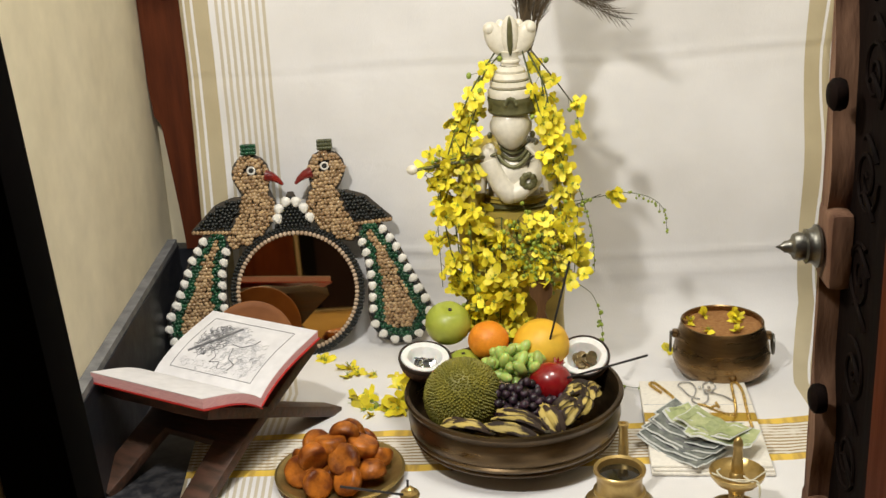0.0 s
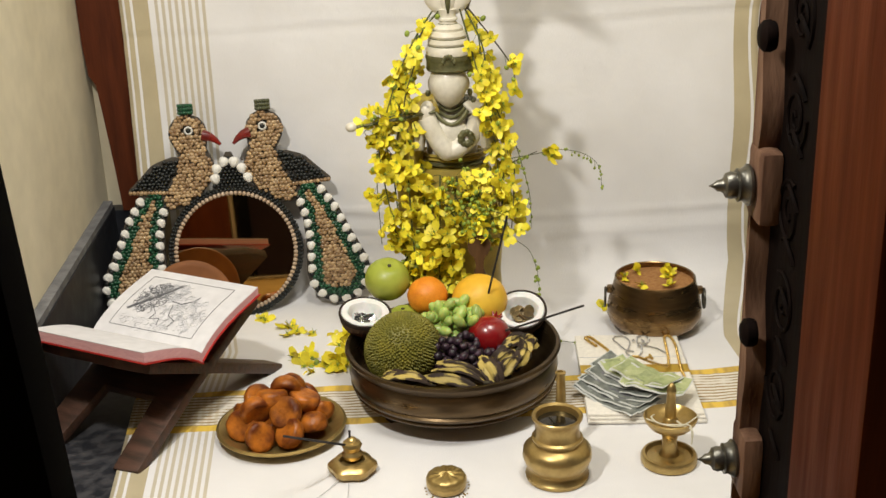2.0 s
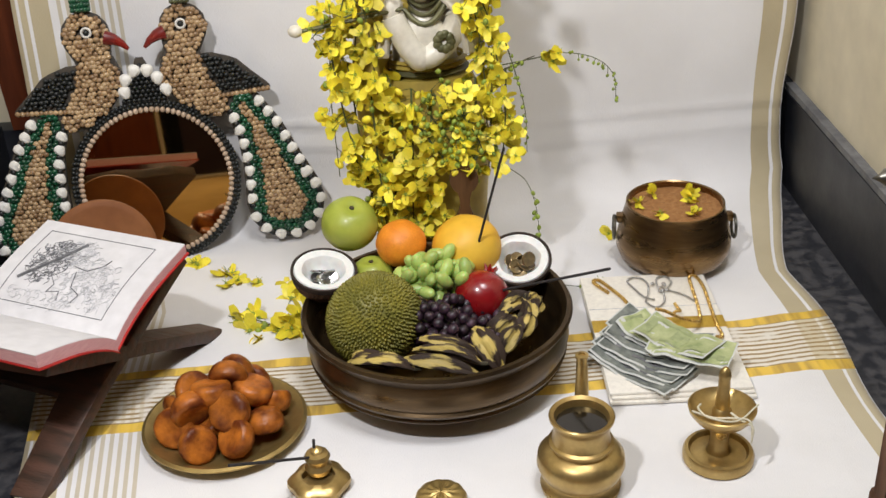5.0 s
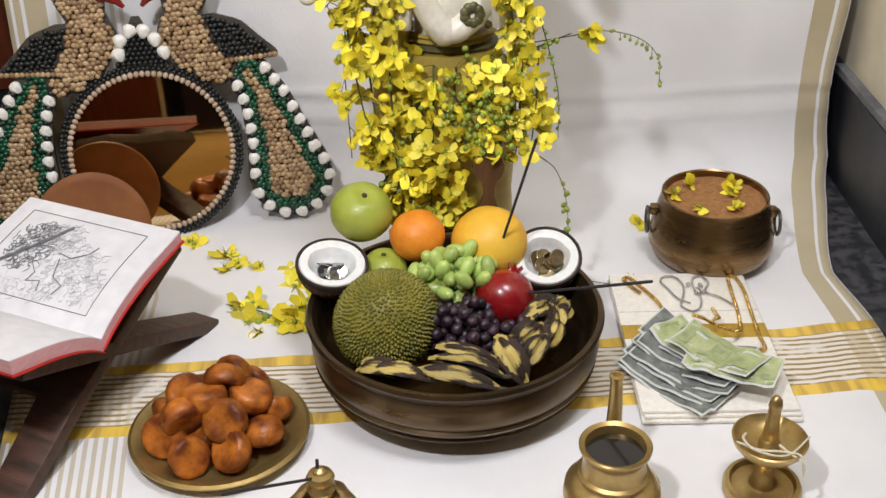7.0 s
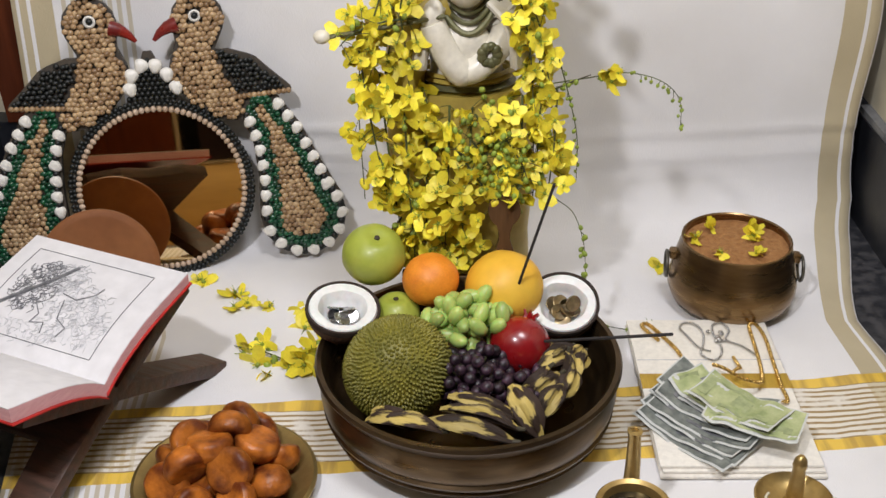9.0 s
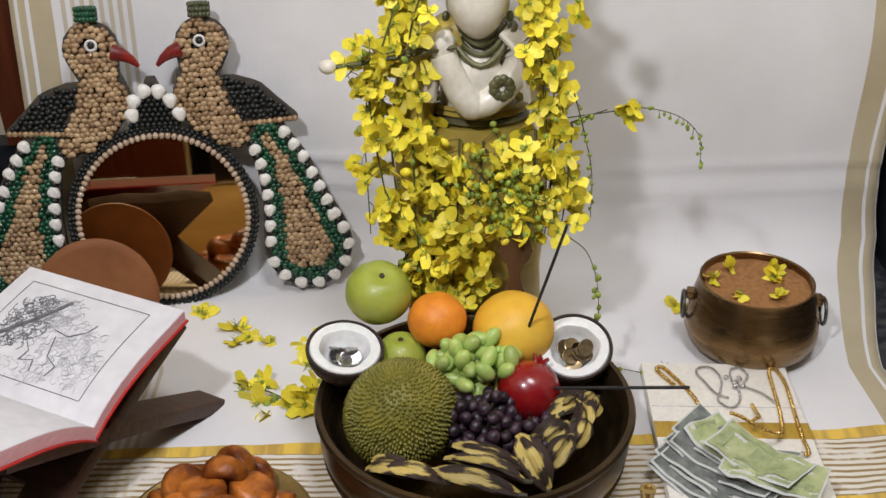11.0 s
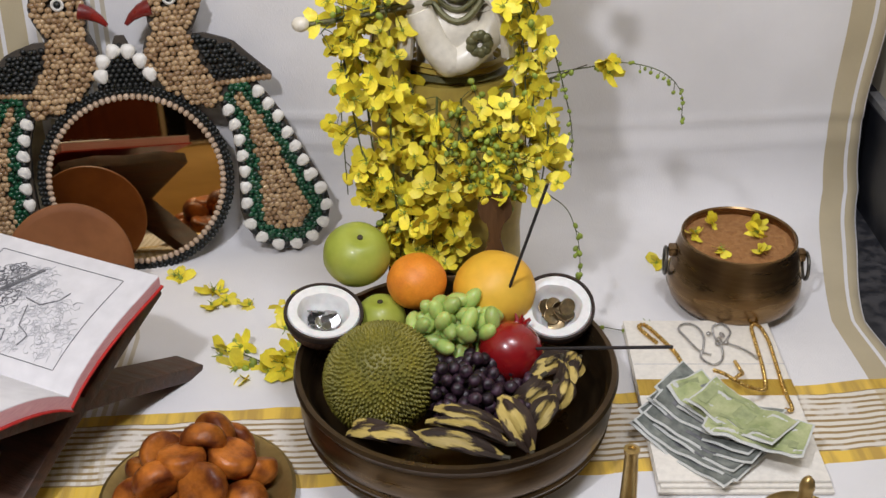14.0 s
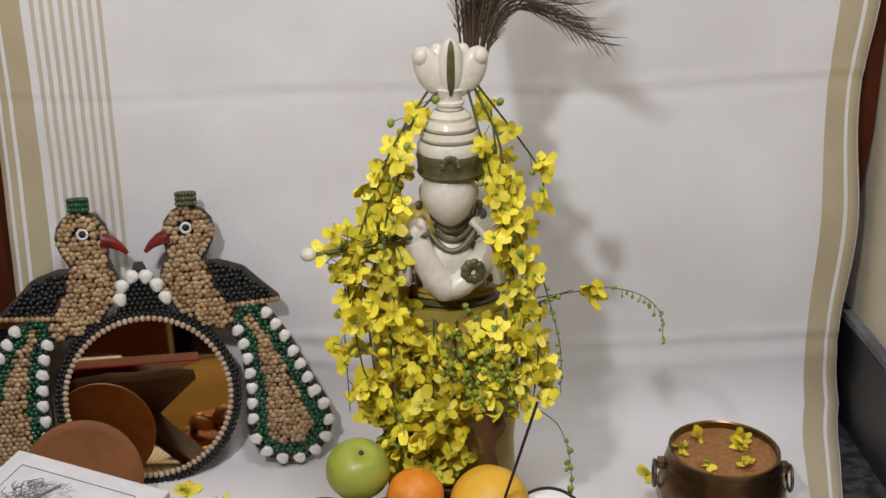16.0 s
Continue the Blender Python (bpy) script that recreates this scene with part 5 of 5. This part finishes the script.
# ---- plate of fried sweets ----
def plate():
    t = thing("brass_plate", pose(-0.274, -0.127, 0.006) @ Matrix.Scale(0.975, 4), "round dull brass plate with raised rim, on the cloth", "plate")
    part("dish", lathe([(0, 0.0), (0.075, 0.0), (0.090, 0.003), (0.104, 0.012), (0.111, 0.0165), (0.1135, 0.0165), (0.1135, 0.0185), (0.109, 0.0205), (0.101, 0.0165), (0.088, 0.008), (0.074, 0.005), (0, 0.005)], 72), M_PLATE, t)
    return t


plate()


def sweet_mesh(k):
    """A fried dough cake: round belly, blunt rim and a flat, slightly sunken face."""
    prof = [(0, -0.0215), (0.010, -0.0208), (0.018, -0.0175), (0.0235, -0.0115), (0.0265, -0.004), (0.0268, 0.002), (0.0255, 0.0065), (0.0225, 0.0092), (0.017, 0.0098), (0.009, 0.0088), (0, 0.0084)]
    bm = lathe(smooth_profile(prof), 30)
    for v in bm.verts:
        n = v.co.normalized()
        v.co += n * (0.0008 * noise.noise(v.co * 42 + Vector((k * 5, 0, 0))) + 0.0010 * noise.noise(v.co * 190 + Vector((0, k, 0))))
    return mesh_of("dough", bm, M_PURI)


def smooth_profile(prof):
    """The same turned profile with a point added between each two."""
    out = [prof[0]]
    for a, b in zip(prof, prof[1:]):
        out += [((a[0] + b[0]) / 2, (a[1] + b[1]) / 2), b]
    return out


SWEETS = [sweet_mesh(k) for k in range(6)]
sr = random.Random(5)
heap = []
for n, r, z, off in ((8, 0.066, 0.030, 0.35), (4, 0.028, 0.028, 0.5), (5, 0.044, 0.056, 0.1), (2, 0.016, 0.070, 0.9)):
    for k in range(n):
        a = off + 2 * math.pi * k / n
        heap.append((r * math.cos(a) + sr.uniform(-0.004, 0.004), r * math.sin(a) + sr.uniform(-0.004, 0.004) + 0.25 * (z - 0.024), z + sr.uniform(-0.003, 0.003)))
for i, (x, y, z) in enumerate(heap):
    ob = new("fried_sweet", SWEETS[i % 6])
    ob.matrix_world = pose(-0.274 + x, -0.130 + y, 0.006 + z, sr.choice((-15, 20, 50, 75, 110, 165)) + sr.uniform(-12, 12), sr.uniform(-35, 35), sr.uniform(-60, 60)) @ Matrix.Scale(sr.uniform(0.95, 1.10), 4)
    tagged(ob, "golden brown fried dough sweet heaped on the plate", "sweet", "fried sweets")


# ---- small brass things ----
def kindi():
    t = thing("spouted_pot", pose(0.181, -0.293, 0.004), "polished brass water pot with round belly and straight spout", "pot")
    prof = [(0, 0.003), (0.040, 0.0), (0.049, 0.002), (0.050, 0.008), (0.044, 0.014), (0.043, 0.019), (0.050, 0.027), (0.0545, 0.040), (0.053, 0.052), (0.045, 0.060), (0.036, 0.064), (0.0355, 0.067), (0.0395, 0.0695), (0.0398, 0.0725), (0.0362, 0.075), (0.0345, 0.083), (0.0345, 0.094), (0.0365, 0.101), (0.0395, 0.1055), (0.0400, 0.109), (0.0385, 0.1105), (0.0335, 0.108), (0.0315, 0.100), (0.031, 0.094), (0, 0.094)]
    part("body", lathe(prof, 56), M_BRASS, t)
    part("water", lathe([(0, 0.0985), (0.0314, 0.0985)], 40), M_OIL, t, "dark still liquid")
    pts = smooth_path([(0.006, 0.040, 0.045), (0.010, 0.060, 0.070), (0.013, 0.073, 0.105), (0.013, 0.077, 0.142)], 6)
    spout = part("spout", tube(pts, 0.011, 0.0068, seg=16), M_BRASS, t)
    part("spout_lip", lathe([(0.0045, 0.0), (0.0082, 0.0), (0.0085, 0.004), (0.0045, 0.005)], 18, m=Matrix.Translation((0.013, 0.077, 0.140)), closed=True), M_BRASS, spout)
    return t


kindi()


def oil_lamp():
    t = thing("oil_lamp", pose(0.363, -0.262, 0.004), "brass oil lamp with shallow dish, wick threads and stem", "lamp")
    part("base", lathe([(0, 0.0), (0.041, 0.0), (0.0445, 0.003), (0.0450, 0.012), (0.0425, 0.017), (0.038, 0.018), (0.035, 0.012), (0.023, 0.011), (0.016, 0.015), (0.0125, 0.024), (0.0115, 0.040), (0.0135, 0.052), (0.018, 0.060), (0, 0.060)], 48), M_BRASS, t)
    part("dish", lathe([(0, 0.060), (0.020, 0.060), (0.033, 0.066), (0.0405, 0.076), (0.0425, 0.083), (0.0405, 0.084), (0.036, 0.078), (0.026, 0.072), (0.012, 0.070), (0, 0.070)], 48), M_BRASS, t)
    part("finial", lathe([(0.0, 0.069), (0.0125, 0.070), (0.012, 0.078), (0.0085, 0.082), (0.0095, 0.088), (0.0080, 0.104), (0.0070, 0.124), (0.0080, 0.128), (0.0065, 0.136), (0.003, 0.141), (0, 0.142)], 24), M_BRASS, t)
    th = bmesh.new()
    for pts in ([(-0.040, -0.006, 0.060), (-0.015, -0.014, 0.0535), (0.008, -0.020, 0.055), (0.024, -0.036, 0.061), (0.026, -0.043, 0.040)], [(0.008, -0.010, 0.056), (0.016, -0.026, 0.056), (0.026, -0.042, 0.056), (0.025, -0.0445, 0.034)], [(-0.024, 0.012, 0.056), (-0.030, 0.000, 0.0585), (-0.022, -0.022, 0.060), (0.010, -0.030, 0.058), (0.044, -0.004, 0.061)]):
        tube(smooth_path([(x, y, z + 0.0235) for x, y, z in pts], 5), 0.0016, 0.0012, th, 6)
    part("wick", th, M_THREAD, t, "cream cotton wick thread")
    return t


oil_lamp()


def incense_holder():
    t = thing("incense_holder", pose(-0.144, -0.262, 0.004), "small brass incense holder with bulb top and flared foot", "incense holder")
    foot = lathe([(0, 0.0), (0.026, 0.0), (0.033, 0.004), (0.0365, 0.011), (0.036, 0.017), (0.031, 0.022), (0.022, 0.025), (0.019, 0.024), (0.0175, 0.018), (0, 0.017)], 48)
    for v in foot.verts:
        a = math.atan2(v.co.y, v.co.x)
        k = 1 + 0.055 * math.cos(6 * a) * min(1, math.hypot(v.co.x, v.co.y) / 0.03)
        v.co.x, v.co.y = v.co.x * k * 1.05, v.co.y * k
    part("foot", foot, M_BRASS, t)
    part("bulb", lathe([(0, 0.018), (0.015, 0.019), (0.017, 0.026), (0.013, 0.032), (0.0145, 0.036), (0.0165, 0.041), (0.014, 0.046), (0.008, 0.048), (0.0075, 0.052), (0.004, 0.055), (0, 0.056)], 28, m=Matrix.Translation((0, 0.010, 0.004))), M_BRASS, t)
    return t


incense_holder()
incense((-0.233, -0.360, 0.130), (-0.150, -0.255, 0.050), "short black incense stick in the small brass holder")
incense((-0.147, -0.253, 0.052), (-0.146, -0.252, 0.075), "burnt incense stub standing in the brass holder")


def box_dome():
    t = thing("brass_box", pose(0.006, -0.318, 0.004), "small domed brass box with grainy engraved lid", "box")
    part("base", lathe([(0, 0), (0.026, 0), (0.030, 0.004), (0.0315, 0.010), (0.0305, 0.014), (0, 0.014)], 40), M_BRASS, t)
    bm = lathe([(0.0315, 0.0135), (0.0318, 0.019), (0.0300, 0.0235), (0.026, 0.0262), (0.020, 0.0275), (0.015, 0.0268), (0.010, 0.0285), (0.005, 0.0295), (0, 0.0298)], 48)
    for v in bm.verts:
        a = math.atan2(v.co.y, v.co.x)
        v.co.z += 0.0013 * noise.noise(Vector((v.co.x * 420, v.co.y * 420, 1))) + 0.0006 * math.sin(a * 12)
    part("lid", bm, M_PLATE, t, "grainy ochre lid")
    gr = bmesh.new()
    for i in range(26):
        a = fr.uniform(0, 6.28)
        rr = fr.uniform(0.031, 0.037)
        ball((rr * math.cos(a), rr * math.sin(a), 0.001), (0.0016, 0.0016, 0.0012), gr, 6, 4)
    tagged(part("grains", gr, M_PLATE, t, "spilled ochre grains"), kind="stuff")


box_dome()


# ---- folded cloth, notes, jewels ----
def folded_cloth():
    t = thing("folded_cloth", pose(0.358, 0.025, 0.006, 0, 0, -2.4), "folded cream cotton cloth with a gold border, lying flat", "cloth")
    for i in range(3):
        bm = box((-0.102 + 0.003 * (i % 2), -0.166 + 0.004 * i, 0.0052 * i), (0.100 - 0.002 * i, 0.166 - 0.003 * i, 0.0052 * i + 0.0050), bevel=0.0022)
        part("fold", bm, M_KASAVU, t)
    part("gold_border", box((-0.1015, -0.004, 0.0148), (0.0965, 0.028, 0.0162), bevel=0.0004), M_ZARI, t, "woven gold band")
    part("seam", box((-0.100, 0.060, 0.0150), (0.096, 0.0612, 0.0158), bevel=0.0002), M_INKPALE, t, "fine grey crease")
    return t


folded_cloth()


def banknote(i, x, y, z, turn, material, label, curl, crumple=0.0):
    """A note bent along its length; crumpled ones also fold across."""
    L, W = (0.146, 0.063) if material == M_NOTE else (0.118, 0.060)

    def lift(px, py):
        f, g = px / L + 0.5, py / W + 0.5
        z = curl * (0.010 * (2 * f - 1) ** 2 + 0.006 * (g - 0.5)) + 0.0016 * math.sin(f * 9 + i * 1.7) + 0.0009 * math.sin(f * 23 + i)
        return z + crumple * (0.006 * noise.noise(Vector((f * 3.2, g * 2.2, i * 3.1))) + 0.003 * abs(math.sin(f * 8 + g * 5 + i)))

    def bow(px, py):
        return py + 0.010 * curl * (2 * px / L) ** 2

    rows = [[Vector(((a / 24 - 0.5) * L, bow((a / 24 - 0.5) * L, (b / 6 - 0.5) * W), lift((a / 24 - 0.5) * L, (b / 6 - 0.5) * W))) for b in range(7)] for a in range(25)]
    t = thing("banknote", pose(x, y, z, 0, 0, turn), label, "banknote", "banknotes")
    paper = part("paper", slab(rows, 0.0006), M_NOTEPAPER, t)
    for bx, by, w, h in ((0.0, 0.001, L - 0.005, W - 0.006), (0.040, -0.012, 0.018, 0.012), (-0.01, 0.016, 0.05, 0.005), (-0.045, 0.0, 0.014, 0.034), (0.008, -0.018, 0.05, 0.005), (0.005, 0.0, 0.022, 0.020)):
        q = []
        top = 0.0008 if w > 0.10 else 0.0011
        rowsn = 5 if w > 0.10 else 2
        for k in range(21):
            px = bx + (k / 20 - 0.5) * w
            q.append([Vector((px, bow(px, by + (j / (rowsn - 1) - 0.5) * h), lift(px, by + (j / (rowsn - 1) - 0.5) * h) + top)) for j in range(rowsn)])
        part("print_bar", slab(q, 0.0003), material if w > 0.10 else M_INKGREEN if material == M_NOTEGREEN else M_INK, paper, "printed panel")


for i, (x, y, a, z) in enumerate(((0.300, -0.062, -53, 0.0240), (0.308, -0.058, -47, 0.0272), (0.312, -0.046, -52, 0.0304), (0.322, -0.046, -43, 0.0336), (0.326, -0.032, -48, 0.0368), (0.336, -0.030, -39, 0.0400), (0.338, -0.016, -45, 0.0432))):
    banknote(i, x - 0.002, y - 0.012, z, a, M_NOTE, "grey banknote fanned out on the folded cloth", 0.35 + 0.10 * i)
for i, (x, y, a) in enumerate(((0.336, -0.034, -58), (0.372, -0.082, -30), (0.358, -0.058, -48))):
    banknote(20 + i, x, y, 0.0465 + 0.0035 * i, a, M_NOTEGREEN, "crumpled yellow-green banknote on top of the grey ones", 0.4, 1.0)


def chain(name, pts, r, material, label, cat, step):
    t = thing(name, pose(0, 0, 0), label, cat, "necklaces")
    path = smooth_path(pts, 60)
    link = mesh_of("link", ball((0, 0, 0), (r * 0.75, r, r * 0.9), None, 10, 7), material)
    acc, k = 0.0, 0
    for a, b in zip(path, path[1:]):
        acc += (b - a).length
        if acc >= step:
            acc = 0
            k += 1
            q = (b - a).to_track_quat("X", "Z").to_matrix().to_4x4()
            share("link", link, t, Matrix.Translation(b) @ q @ Matrix.Rotation(k * 1.35, 4, "X"))
    return t


Z0 = 0.0248
chain("gold_necklace", [(0.300, 0.128, Z0), (0.288, 0.150, Z0), (0.281, 0.168, Z0), (0.290, 0.172, Z0), (0.303, 0.146, Z0), (0.318, 0.108, Z0), (0.325, 0.070, Z0), (0.330, 0.045, Z0 + 0.012)], 0.0032, M_GOLD, "thick gold chain lying on the folded cloth", "necklace", 0.0044)
chain("gold_necklace", [(0.352, 0.050, 0.040), (0.362, 0.030, 0.048), (0.380, 0.004, 0.050), (0.404, 0.004, 0.042), (0.416, 0.030, 0.030), (0.425, 0.075, Z0), (0.430, 0.130, Z0), (0.434, 0.162, Z0), (0.444, 0.164, Z0), (0.448, 0.130, Z0), (0.443, 0.070, Z0), (0.439, 0.020, Z0), (0.437, -0.016, Z0 + 0.002), (0.424, -0.020, Z0 + 0.006)], 0.0029, M_GOLD, "fine gold necklace in a long loop on the folded cloth", "necklace", 0.0040)
chain("gold_necklace", [(0.366, 0.012, 0.0505), (0.378, 0.024, 0.050), (0.388, 0.040, 0.040), (0.392, 0.060, 0.030), (0.392, 0.085, Z0)], 0.0026, M_GOLD, "gold chain crossing the banknotes", "necklace", 0.0036)
chain("silver_necklace", [(0.366, 0.100, Z0), (0.350, 0.112, Z0), (0.340, 0.140, Z0), (0.334, 0.160, Z0), (0.343, 0.172, Z0), (0.358, 0.168, Z0), (0.364, 0.145, Z0), (0.358, 0.118, Z0), (0.350, 0.096, Z0), (0.362, 0.080, Z0), (0.376, 0.090, Z0), (0.382, 0.115, Z0), (0.378, 0.140, Z0), (0.382, 0.164, Z0), (0.396, 0.170, Z0), (0.402, 0.150, Z0), (0.392, 0.128, Z0), (0.410, 0.112, Z0), (0.424, 0.090, Z0)], 0.0018, M_SILVER, "thin silver chain with pendant on the folded cloth", "necklace", 0.0026)
pen = thing("pendant", pose(0.383, 0.124, Z0 + 0.001), "small knotted silver pendant on the chain", "pendant")
kn = bmesh.new()
for i in range(10):
    ball((fr.gauss(0, 0.005), fr.gauss(0, 0.006), 0.002 * fr.random()), (0.0034, 0.0034, 0.0024), kn, 8, 6)
part("knot", kn, M_SILVER, pen)


# ---- book on its stand ----
U = Vector((0.45, 0.893, 0))
G = Vector((-0.893, 0.45, 0))
BOOK_X = -0.419


def book_and_stand():
    base = Matrix(((G.x, U.x, 0, BOOK_X), (G.y, U.y, 0, -0.115), (0, 0, 1, 0), (0, 0, 0, 1)))
    # stand: two crossing boards
    t = thing("book_stand", base, "dark worn wooden folding book stand with crossed legs", "book stand")
    for sgn in (1, -1):
        o = Matrix.Translation((0.125, 0.058, 0.098)) @ Matrix.Rotation(radians(90 - 25) * -sgn, 4, "X")
        b = bmesh.new()
        out = [(-0.118, -0.228), (-0.070, -0.234), (-0.062, -0.15), (-0.055, -0.085), (0.055, -0.085), (0.062, -0.15), (0.070, -0.234), (0.118, -0.228), (0.112, -0.06), (0.115, 0.10), (0.118, 0.165), (0.06, 0.180), (0, 0.172), (-0.06, 0.180), (-0.118, 0.165), (-0.115, 0.10), (-0.112, -0.06)]
        prism(out, -0.010, 0.010, b, bevel=0.003)
        b.transform(o)
        part("board", b, M_STANDWOOD, t)
    # the book, open along its gutter
    bk = thing("open_book", Matrix.Translation((0.022, 0, 0.135)) @ base, "thick open red book with pink page edges and a drawing", "book")
    W, H, LOW = 0.246, 0.179, 0.150

    def leaf(direction, elev, deep, bulge, n=10):
        rows = []
        for i in range(n + 1):
            f = i / n
            s = f * deep
            arch = bulge * math.sin(math.pi * min(1, f * 1.0)) * (1 - f * 0.6)
            rows.append((direction * s * math.cos(elev), s * math.sin(elev) + arch + 0.004 * (1 - math.exp(-f * 12))))
        return rows
    up = leaf(1, radians(16), H, 0.012)
    lo = leaf(-1, radians(23), LOW, 0.010)

    def block(prof, name, z_off, thick, material, x0, x1, label=""):
        bm = bmesh.new()
        o = [(y, z + z_off) for y, z in prof] + [(y, z + z_off - thick) for y, z in prof][::-1]
        m = Matrix(((0, 1, 0, 0), (1, 0, 0, 0), (0, 0, 1, 0), (0, 0, 0, 1)))
        prism(o, x0, x1, bm, m)
        return part(name, bm, material, bk, label)
    for prof in (up, lo):
        block(prof, "page", 0.0195, 0.0012, M_PAPER, 0.003, W - 0.003, "white page")
        block([(y * 0.998, z) for y, z in prof], "page_block", 0.0183, 0.0172 if prof is lo else 0.0125, M_PINK, 0.0025, W - 0.0025, "pink-tinted page edges")
        block([(y * 1.012, z) for y, z in prof], "cover", 0.0010 if prof is lo else 0.0057, 0.0022, M_REDCOVER, 0.0, W, "red cover board")
    # the drawing on the upper page: frame, tree, lines
    def on_page(x, s, lift=0.0006):
        x, f = x * 0.94, s * 0.932 / H
        k = min(9.999, max(0, f * 10))
        a, b = up[int(k)], up[int(k) + 1]
        u = k - int(k)
        return Vector((x, a[0] + (b[0] - a[0]) * u, a[1] + (b[1] - a[1]) * u + 0.0195 + lift))

    def stroke(pts, w, material, name="ink_line"):
        bm = bmesh.new()
        dense = []
        for a, b in zip(pts, pts[1:]):
            for k in range(4):
                dense.append((a[0] + (b[0] - a[0]) * k / 4, a[1] + (b[1] - a[1]) * k / 4))
        dense.append(pts[-1])
        tube([on_page(x, s) for x, s in dense], w, w, bm, 4)
        return part(name, bm, material, bk)
    x0, x1, s0, s1 = 0.040, 0.232, 0.020, 0.168
    for pts in ([(x0, s0), (x1, s0)], [(x1, s0), (x1, s1)], [(x1, s1), (x0, s1)], [(x0, s1), (x0, s0)]):
        stroke([(pts[0][0] + (pts[1][0] - pts[0][0]) * k / 8, pts[0][1] + (pts[1][1] - pts[0][1]) * k / 8) for k in range(9)], 0.0005, M_INK, "frame_line")
    r = random.Random(8)

    def scribble(c, size, n, w, material):
        bm = bmesh.new()
        for i in range(n):
            a = r.uniform(0, 6.28)
            rr = math.sqrt(r.random())
            x, s = c[0] + size[0] * rr * math.cos(a), c[1] + size[1] * rr * math.sin(a)
            d = r.uniform(0, 6.28)
            pts = [on_page(x + 0.004 * k * math.cos(d + k * 0.8), s + 0.004 * k * math.sin(d + k * 0.8)) for k in range(4)]
            tube(pts, w, w * 0.6, bm, 3)
        tagged(part("hatching", bm, material, bk, "grey pen hatching"), kind="stuff")
    scribble((0.185, 0.105), (0.030, 0.045), 170, 0.0007, M_INK)
    scribble((0.155, 0.130), (0.030, 0.028), 90, 0.0006, M_INKPALE)
    scribble((0.120, 0.085), (0.035, 0.045), 90, 0.0005, M_INKPALE)
    scribble((0.075, 0.070), (0.030, 0.045), 90, 0.0004, M_INKPALE)
    scribble((0.14, 0.035), (0.08, 0.012), 60, 0.0004, M_INKPALE)
    stroke([(0.218, 0.060), (0.195, 0.085), (0.170, 0.115), (0.150, 0.150)], 0.0028, M_INK, "trunk_stroke")
    stroke([(0.17, 0.08), (0.15, 0.06), (0.155, 0.045), (0.135, 0.05), (0.13, 0.035)], 0.0007, M_INK)
    stroke([(0.14, 0.10), (0.115, 0.095), (0.095, 0.11), (0.09, 0.125)], 0.0008, M_INK)
    stroke([(0.13, 0.09), (0.12, 0.06), (0.10, 0.05), (0.105, 0.035)], 0.0008, M_INK)


book_and_stand()


def wooden_disc():
    m = Matrix.Translation((-0.500, 0.270, 0.084)) @ Matrix.Rotation(radians(10), 4, "Z") @ Matrix.Rotation(radians(72), 4, "X")
    t = thing("wooden_disc", m, "round brown turned wooden disc leaning behind the book", "disc")
    part("disc", lathe([(0, -0.006), (0.082, -0.006), (0.086, -0.003), (0.086, 0.003), (0.082, 0.006), (0.074, 0.007), (0, 0.007)], 56), M_DISC, t)


wooden_disc()


def wooden_spoon():
    """A flat brown hand piece standing behind the melon."""
    m = Matrix.Translation((0.078, 0.120, 0.156)) @ Matrix.Rotation(radians(-8), 4, "X")
    t = thing("wooden_ladle", m, "brown wooden ladle with round flat head behind the melon", "ladle")
    o = []
    for i in range(40):
        a = math.radians(-60 + 300 * i / 39)
        o.append((0.021 * math.cos(a), 0.082 + 0.022 * math.sin(a)))
    o = o + [(-0.0075, 0.052), (-0.007, 0.042), (-0.014, 0.020), (-0.016, 0.0), (-0.014, -0.11), (0.014, -0.11), (0.016, 0.0), (0.014, 0.020), (0.007, 0.042), (0.0075, 0.052)]
    part("body", prism(o, -0.006, 0.006, bevel=0.0), M_LADLE, t)


wooden_spoon()


# ---- last small things ----
def loose_thread(pts, label):
    bm = tube(smooth_path(pts, 8), 0.0006, 0.0004, seg=5)
    return solid("loose_thread", bm, M_INKPALE, label, "thread", "loose threads")


loose_thread([(-0.165, -0.290, 0.008), (-0.185, -0.325, 0.007), (-0.215, -0.365, 0.007), (-0.235, -0.405, 0.007)], "thin grey thread lying on the white cloth")
loose_thread([(-0.148, -0.300, 0.008), (-0.147, -0.335, 0.007), (-0.149, -0.375, 0.007), (-0.150, -0.42, 0.007)], "thin grey thread lying on the white cloth")
